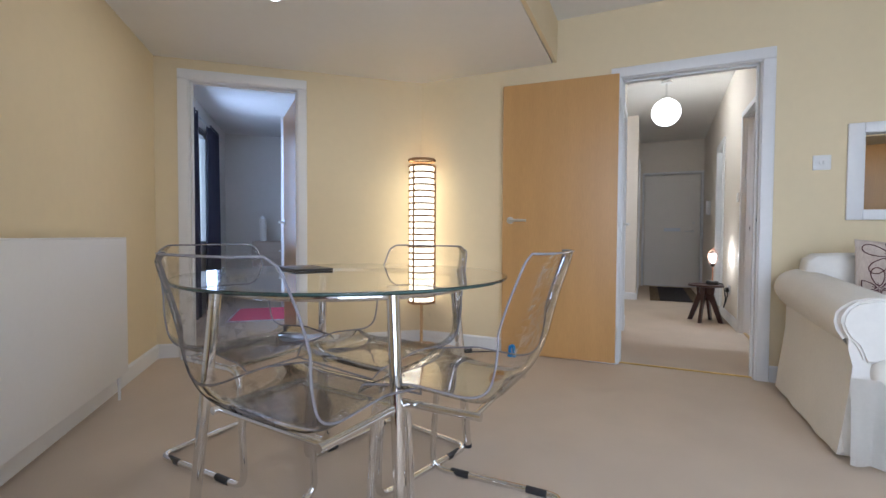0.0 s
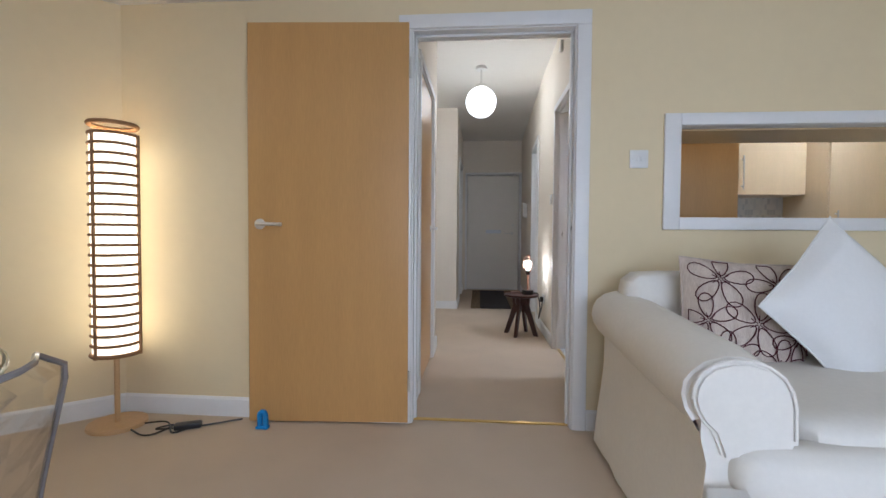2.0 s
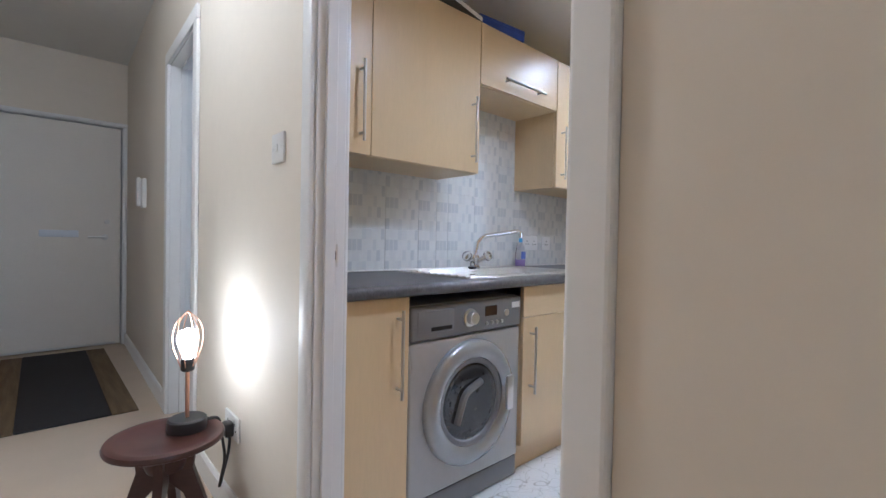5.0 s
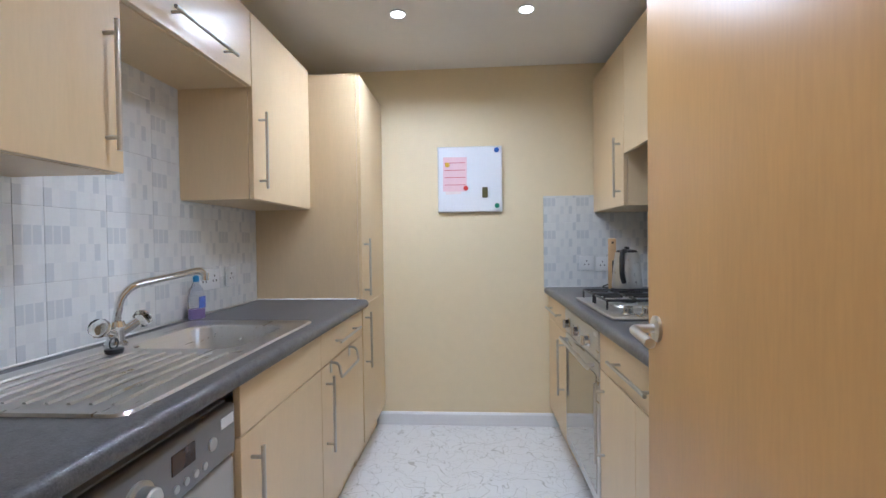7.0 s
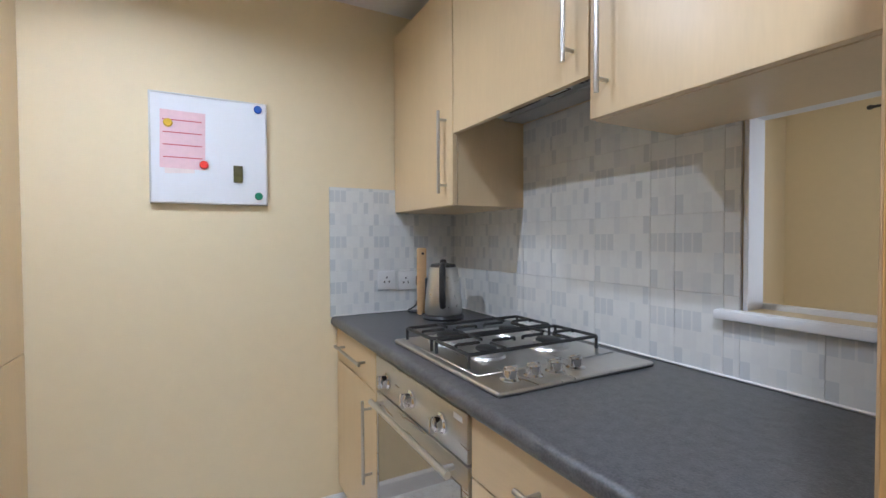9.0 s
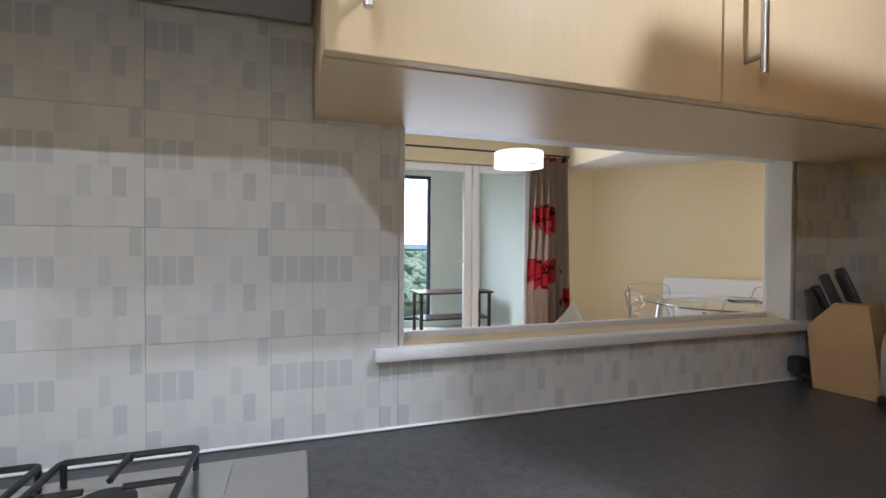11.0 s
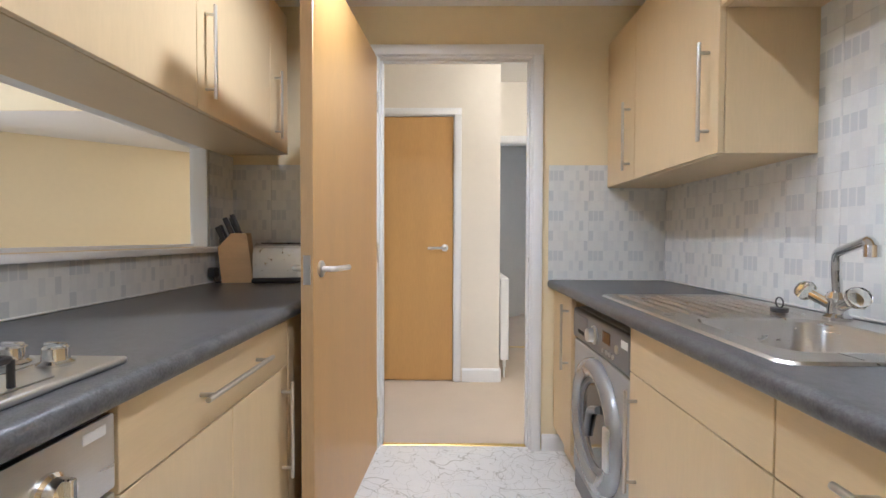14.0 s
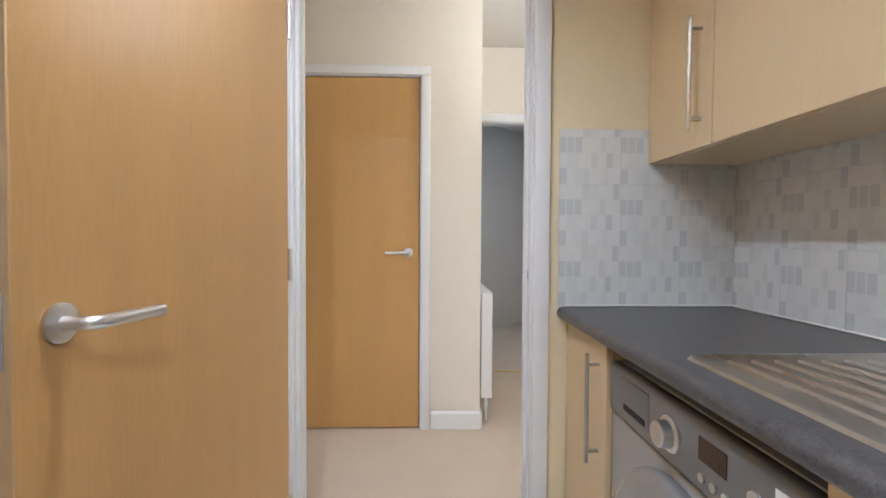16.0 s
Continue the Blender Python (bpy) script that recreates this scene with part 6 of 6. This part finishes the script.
def outdoor():
    """Far trees, hills and sky seen from the upper floor."""
    ball = bmesh.new()
    bmesh.ops.create_icosphere(ball, subdivisions=2, radius=1.0)
    bv = [v.co.copy() for v in ball.verts]
    bf = [[v.index for v in f.verts] for f in ball.faces]
    ball.free()
    rnd = random.Random(4)
    verts, faces = [], []
    for k in range(230):
        x, y = rnd.uniform(-25, 55), -30 - 75 * rnd.random() ** 0.8
        top = -4.6 + rnd.uniform(0, 2.4) + (-30 - y) * 0.052
        wide = rnd.uniform(1.4, 3.0)
        for c in range(18):
            a, q = rnd.uniform(0, 6.283), wide * math.sqrt(rnd.random())
            mid = Vector((x + q * math.cos(a), y + q * math.sin(a), top - 0.35 * q * q / wide - rnd.uniform(0, 1.4)))
            r = rnd.uniform(0.35, 0.85)
            base = len(verts)
            for p in bv:
                s = r * (1 + 0.35 * noise.noise(p * 2.1 + mid))
                verts.append((mid.x + p.x * s, mid.y + p.y * s, mid.z + p.z * s * 0.85))
            faces += [[base + i for i in f] for f in bf]
    me = bpy.data.meshes.new("treetops")
    me.from_pydata(verts, [], faces)
    bm = bmesh.new()
    bm.from_mesh(me)
    bpy.data.meshes.remove(me)
    # leaf green lightened so that distance haze sits in the colour
    solid("far_woods", bm, mat("haze_paled_foliage", (0.30, 0.38, 0.26), 0.8, vary=0.4, scale=0.8, fine=6), "distant treetops beyond the porch, their green paled for haze", "trees", kind="stuff", smooth=False)
    structure("ground", box_bm((-400, -700, -9.2), (400, -5.6, -9.0)), mat("far_grass", (0.09, 0.13, 0.05), 0.9, vary=0.3, scale=0.1), "distant green ground below the flat")
    hb = bmesh.new()
    prev = None
    for k in range(41):
        x = -300 + 15 * k
        z = -1.0 + 2.5 * noise.noise(Vector((k * 0.21, 3.3, 0)))
        a, b = hb.verts.new((x, -420, -9)), hb.verts.new((x, -425, z))
        if prev:
            hb.faces.new((prev[0], a, b, prev[1]))
        prev = (a, b)
    # blue of the hills is distance haze given as surface colour
    structure("backdrop", hb, mat("haze_blue_hills", (0.30, 0.40, 0.47), 0.9, vary=0.15, scale=0.02), "distant hills with blue haze put into their colour")

    sky_card = bmesh.new()
    sky_card.faces.new([sky_card.verts.new(v) for v in ((-700, -640, -12), (700, -640, -12), (700, -640, 420), (-700, -640, 420))])
    structure("backdrop_sky", sky_card, glow("bright_overcast_sky", (0.93, 0.97, 1.0), 2.4), "bright white sky beyond the hills")


outdoor()

# ---- bedroom things, in the turned frame ----
win = thing("window_8", "white framed bedroom window with a clear pane", "window", m=ROT, kind="structure")
fb = bmesh.new()
for lo, hi in (((-0.18, 0.95, 0.75), (-0.12, 1.01, 2.05)), ((-0.18, 2.19, 0.75), (-0.12, 2.25, 2.05)), ((-0.18, 1.01, 1.99), (-0.12, 2.19, 2.05)), ((-0.18, 1.01, 0.75), (-0.12, 2.19, 0.81))):
    add_box(fb, lo, hi, 0.005)
part("window_frame", fb, GLOSSW, win)
part("pane", box_bm((-0.152, 1.01, 0.81), (-0.148, 2.19, 1.99)), PANE, win).visible_shadow = False
P = lambda s, d: (ROT @ Vector((s, d, 0)))[:2]
curtain("curtain", P(-0.03, 0.72), P(-0.03, 1.42), 0.05, 2.1, 0.03, 5, CURTD, "slate blue eyelet curtain beside the bedroom window", 2.0)
curtain("curtain", P(-0.03, 1.82), P(-0.03, 2.45), 0.05, 2.1, 0.03, 5, CURTD, "slate blue eyelet curtain beside the bedroom window", 5.0)
cr = thing("curtain_rod", "steel curtain rod over the bedroom window", "curtain rod", m=ROT)
part("rod", cyl_bm((-0.03, 0.50, 2.08), (-0.03, 2.65, 2.08), 0.012, seg=12), SATIN, cr)
for y in (0.6, 2.55):
    part("bracket", box_bm((-0.1, y, 2.07), (-0.03, y + 0.015, 2.085)), SATIN, cr)
ch = thing("chest_of_drawers", "pale wooden chest of drawers against the bedroom wall", "chest of drawers", m=ROT @ pose(0.75, 3.02, 0))
part("body", box_bm((-0.45, -0.20, 0.05), (0.85, 0.25, 0.80), 0.004), mat("grey_oak", (0.35, 0.29, 0.23), 0.5, vary=0.1, scale=5, stretch=(1, 6, 6)), ch)
for k in range(3):
    d = part("drawer", box_bm((-0.43, -0.215, 0.09 + k * 0.235), (0.83, -0.2, 0.31 + k * 0.235), 0.003), mat("grey_oak_front", (0.37, 0.31, 0.25), 0.5, vary=0.1, scale=5, stretch=(1, 6, 6)), ch)
    for x in (-0.1, 0.5):
        part("knob", cyl_bm((x, -0.235, 0.2 + k * 0.235), (x, -0.215, 0.2 + k * 0.235), 0.012, seg=12), SATIN, d)
vase = thing("candle_holder", "pale tall candle holders on the chest", "candle holder", m=ROT @ pose(0.42, 3.0, 0.801))
part("holder", lathe_bm([(0.05, 0), (0.045, 0.02), (0.045, 0.28), (0.05, 0.30), (0, 0.30)], 20), ROOMW, vase)
part("candle", lathe_bm([(0.03, 0.30), (0.03, 0.34), (0, 0.342)], 16), WHITEP, vase)
bed = thing("bed", "bed with pale covers and a pink throw in the bedroom", "bed", m=ROT @ pose(1.55, 1.75, 0))
part("bed_base", box_bm((-0.5, -0.55, 0.05), (0.6, 0.8, 0.28), 0.02), PALEBL, bed)
part("mattress", soft_box((-0.5, -0.55, 0.26), (0.6, 0.8, 0.47), 0.05, 0.01, 6), PALEBL, bed)
part("throw", soft_box((-0.52, -0.57, 0.42), (0.05, 0.82, 0.49), 0.03, 0.01, 6), PINK, bed)

rug = thing("bedroom_rug", "small pink rug on the bedroom carpet", "rug", m=ROT @ pose(0.55, 1.7, 0.001))
part("rug_field", box_bm((-0.3, -0.4, 0), (0.4, 0.4, 0.012), 0.004), PINK, rug)
part("rug_border", box_bm((-0.32, -0.42, 0), (0.42, 0.42, 0.009), 0.003), PALEBL, rug)

# ---- hall things ----
gl = thing("globe_lamp", "lit round opal glass ceiling lamp in the hall", "ceiling lamp", m=Matrix.Translation((0.084, 2.15, 0)))
part("ceiling_plate", lathe_bm([(0.055, 2.545), (0.055, 2.565), (0.045, 2.575), (0.0, 2.575)], 28), WHITEP, gl)
part("stem", cyl_bm((0, 0, 2.385), (0, 0, 2.55), 0.010, seg=12), CHROME, gl)
part("gallery", lathe_bm([(0.05, 2.375), (0.05, 2.40), (0.03, 2.41), (0.0, 2.412)], 24), CHROME, gl)
globe = bmesh.new()
bmesh.ops.create_uvsphere(globe, u_segments=36, v_segments=20, radius=0.146, matrix=Matrix.Translation((0, 0, 2.235)))
globe_part = part("globe", globe, GLOBEG, gl, "glowing opal glass globe")
globe_part.visible_shadow = False


def stool():
    s = thing("stool", "small round dark-stained wooden stool in the hall", "stool", m=pose(0.487, 2.10, 0, 0, 0, 20) @ Matrix.Diagonal((1.03, 1.03, 0.867, 1)))
    part("seat", lathe_bm([(0.0, 0.425), (0.15, 0.425), (0.158, 0.43), (0.16, 0.44), (0.156, 0.449), (0.14, 0.452), (0.13, 0.447), (0.0, 0.447)], 40), WENGE, s)
    part("hub", lathe_bm([(0.05, 0.33), (0.06, 0.36), (0.055, 0.425), (0.0, 0.426)], 20), WENGE, s)
    for a in (45, 135, 225, 315):
        c, sn = math.cos(radians(a)), math.sin(radians(a))
        bm = bmesh.new()
        add_prism(bm, [(0.0, 0.425), (0.085, 0.425), (0.075, 0.33), (0.165, 0.0), (0.125, 0.0), (0.05, 0.24), (0.0, 0.30)], -0.012, 0.012, "y")
        bmesh.ops.transform(bm, matrix=Matrix.Rotation(radians(a), 4, "Z"), verts=bm.verts)
        part("leg", bm, WENGE, s)


stool()
tl = thing("table_lamp", "lit bare filament bulb lamp with a wire cage on the stool", "table lamp", m=pose(0.548, 2.115, 0.3885) @ Matrix.Scale(1.02, 4))
part("base", lathe_bm([(0.0, 0), (0.055, 0), (0.057, 0.006), (0.055, 0.034), (0.05, 0.038), (0, 0.038)], 28), BLACK, tl)
part("stem", cyl_bm((0, 0, 0.036), (0, 0, 0.19), 0.006, seg=10), mat("copper_stem", (0.70, 0.40, 0.28), 0.3, 1.0), tl)
part("lamp_socket", lathe_bm([(0.016, 0.185), (0.02, 0.19), (0.02, 0.225), (0.0, 0.226)], 18), BLACK, tl)
bulb = part("bulb", lathe_bm([(0.012, 0.224), (0.016, 0.24), (0.03, 0.275), (0.031, 0.292), (0.022, 0.312), (0.0, 0.320)], 22), BULBG, tl, "glowing filament bulb")
bulb.visible_shadow = False
for k in range(6):
    a = math.pi * k / 3
    c, s = math.cos(a), math.sin(a)
    part("cage_wire", tube_bm([(c * 0.02, s * 0.02, 0.20), (c * 0.046, s * 0.046, 0.275), (c * 0.040, s * 0.040, 0.335), (0, 0, 0.375)], 0.0016, 0.03, 6), mat("copper_wire", (0.72, 0.42, 0.30), 0.3, 1.0) if "copper_wire" not in bpy.data.materials else bpy.data.materials["copper_wire"], tl)
lf = thing("lamp_flex", "black twisted lamp flex hanging behind the stool", "cable")
part("flex", tube_bm([(0.595, 2.125, 0.40), (0.650, 2.14, 0.40), (0.675, 2.15, 0.24), (0.655, 2.155, 0.13), (0.69, 2.16, 0.26), (0.695, 2.170, 0.32)], 0.005, 0.03, 8), BLACK, lf)
part("plug", box_bm((0.672, 2.14, 0.31), (0.702, 2.19, 0.36), 0.008, 2), BLACK, lf)
socket("socket", pose(0.7095, 2.175, 0.34, 0, 0, -90), 2, "white double socket behind the stool")
ic = thing("door_entry_phone", "white door entry handset on the hall wall", "entry phone", m=pose(0.766, 4.35, 1.32, 0, 0, -88))
part("cradle", box_bm((-0.045, -0.03, -0.11), (0.045, 0, 0.10), 0.01, 2), WHITEP, ic)
part("handset", box_bm((-0.04, -0.055, -0.10), (0.0, -0.028, 0.11), 0.012, 2), WHITEP, ic)
sd = thing("smoke_alarm", "small white alarm box high on the hall wall", "smoke alarm", m=pose(0.711, 1.35, 2.42, 0, 0, -90))
part("case", box_bm((-0.03, -0.025, -0.04), (0.03, 0, 0.04), 0.008, 2), WHITEP, sd)
part("grille", box_bm((-0.018, -0.027, -0.02), (0.018, -0.024, 0.0)), GLOSSW, sd)

mt = thing("door_mat", "black doormat with striped brown borders at the front door", "doormat", m=pose(0.30, 4.50, 0.0005))
part("mat_field", box_bm((-0.20, -0.93, 0), (0.20, 0.93, 0.009), 0.003), mat("black_mat_pile", (0.028, 0.026, 0.028), 0.95, vary=0.3, scale=60, bump=0.8, bscale=400), mt)
MATB = mat("brown_mat_border", (0.16, 0.11, 0.06), 0.95, vary=0.4, scale=3, fine=110, stretch=(12, 1, 1), bump=0.7, bscale=300)
for a, b in ((-0.325, -0.20), (0.20, 0.325)):
    part("border", box_bm((a, -0.93, 0), (b, 0.93, 0.008), 0.003), MATB, mt, "striped brown border")
radiator("radiator", pose(-0.36, 1.615, 0.14, 0, 0, 180), 0.70, 0.62, "white panel radiator on the hall return wall", 9)
hb2 = thing("headboard", "brown wooden headboard in the back bedroom", "headboard", m=pose(-3.2, 1.05, 0))
part("panel", box_bm((-0.03, -0.02, 0.3), (0.03, 0.8, 1.0), 0.01), VENEER, hb2)
part("mattress", soft_box((-0.85, 0.0, 0.15), (-0.05, 0.75, 0.5), 0.05, 0.01, 5), PALEBL, hb2)


# ---- wall tiles ----
tile_data = {}


def tile_mesh(w, h):
    key = (round(w, 3), round(h, 3))
    if key not in tile_data:
        tile_data[key] = done("tile", box_bm((0, -0.0062, 0), (w, 0, h), 0.0007), TILE)
    return tile_data[key]


def tiled(name, m, length, z0, tops, start=0.0, size=0.199, gap=0.0008):
    """Square tiles on a wall: x along it, facing -y. tops: (x0, x1, top) stretches; a grout bed lies behind."""
    bm = bmesh.new()
    for a, b, bottom, top in tops:
        add_box(bm, (a, -0.0055, bottom), (b, -0.0005, top))
    bed = structure(name, bm, GROUT, "pale printed wall tiles with narrow joints", m=m)
    n = 0
    x = -start
    while x < length:
        z = z0
        while z < 2.2:
            for a, b, bottom, top in tops:
                xa, xb, za, zb = max(x, a), min(x + size, b), max(z, bottom), min(z + size, top)
                if xb - xa > 0.012 and zb - za > 0.012:
                    t = new("tile", tile_mesh(xb - xa - gap, zb - za - gap))
                    t.parent = bed
                    t.matrix_local = Matrix.Translation((xa, -0.001, za))
                    n += 1
            z += size
        x += size


tiled("wall_tiles_north", pose(0.791, 2.2375, 0), 2.13, TOPZ - 0.003, [(0, 0.914, TOPZ - 0.003, 1.332), (0.914, 1.539, TOPZ - 0.003, 1.75), (1.539, 2.129, TOPZ - 0.003, 1.332)])
tiled("wall_tiles_south", pose(3.469, 0.0630, 0, 0, 0, 180), 2.68, TOPZ - 0.003, [(0, 0.546, TOPZ - 0.003, 1.325), (0.546, 1.177, TOPZ - 0.003, 1.638), (1.177, 1.340, TOPZ - 0.003, 1.474), (1.340, 2.455, TOPZ - 0.003, 1.006), (2.455, 2.678, TOPZ - 0.003, 1.474)], start=0.09)
tiled("wall_tiles_west_north", pose(0.7905, 1.652, 0, 0, 0, 90), 0.585, TOPZ - 0.003, [(0, 0.585, TOPZ - 0.003, 1.437)])
tiled("wall_tiles_west_south", pose(0.7905, 0.066, 0, 0, 0, 90), 0.62, TOPZ - 0.003, [(0, 0.62, TOPZ - 0.003, 1.437)])
tiled("wall_tiles_east", pose(3.4695, 0.685, 0, 0, 0, -90), 0.62, TOPZ - 0.003, [(0, 0.62, TOPZ - 0.003, 1.424)])
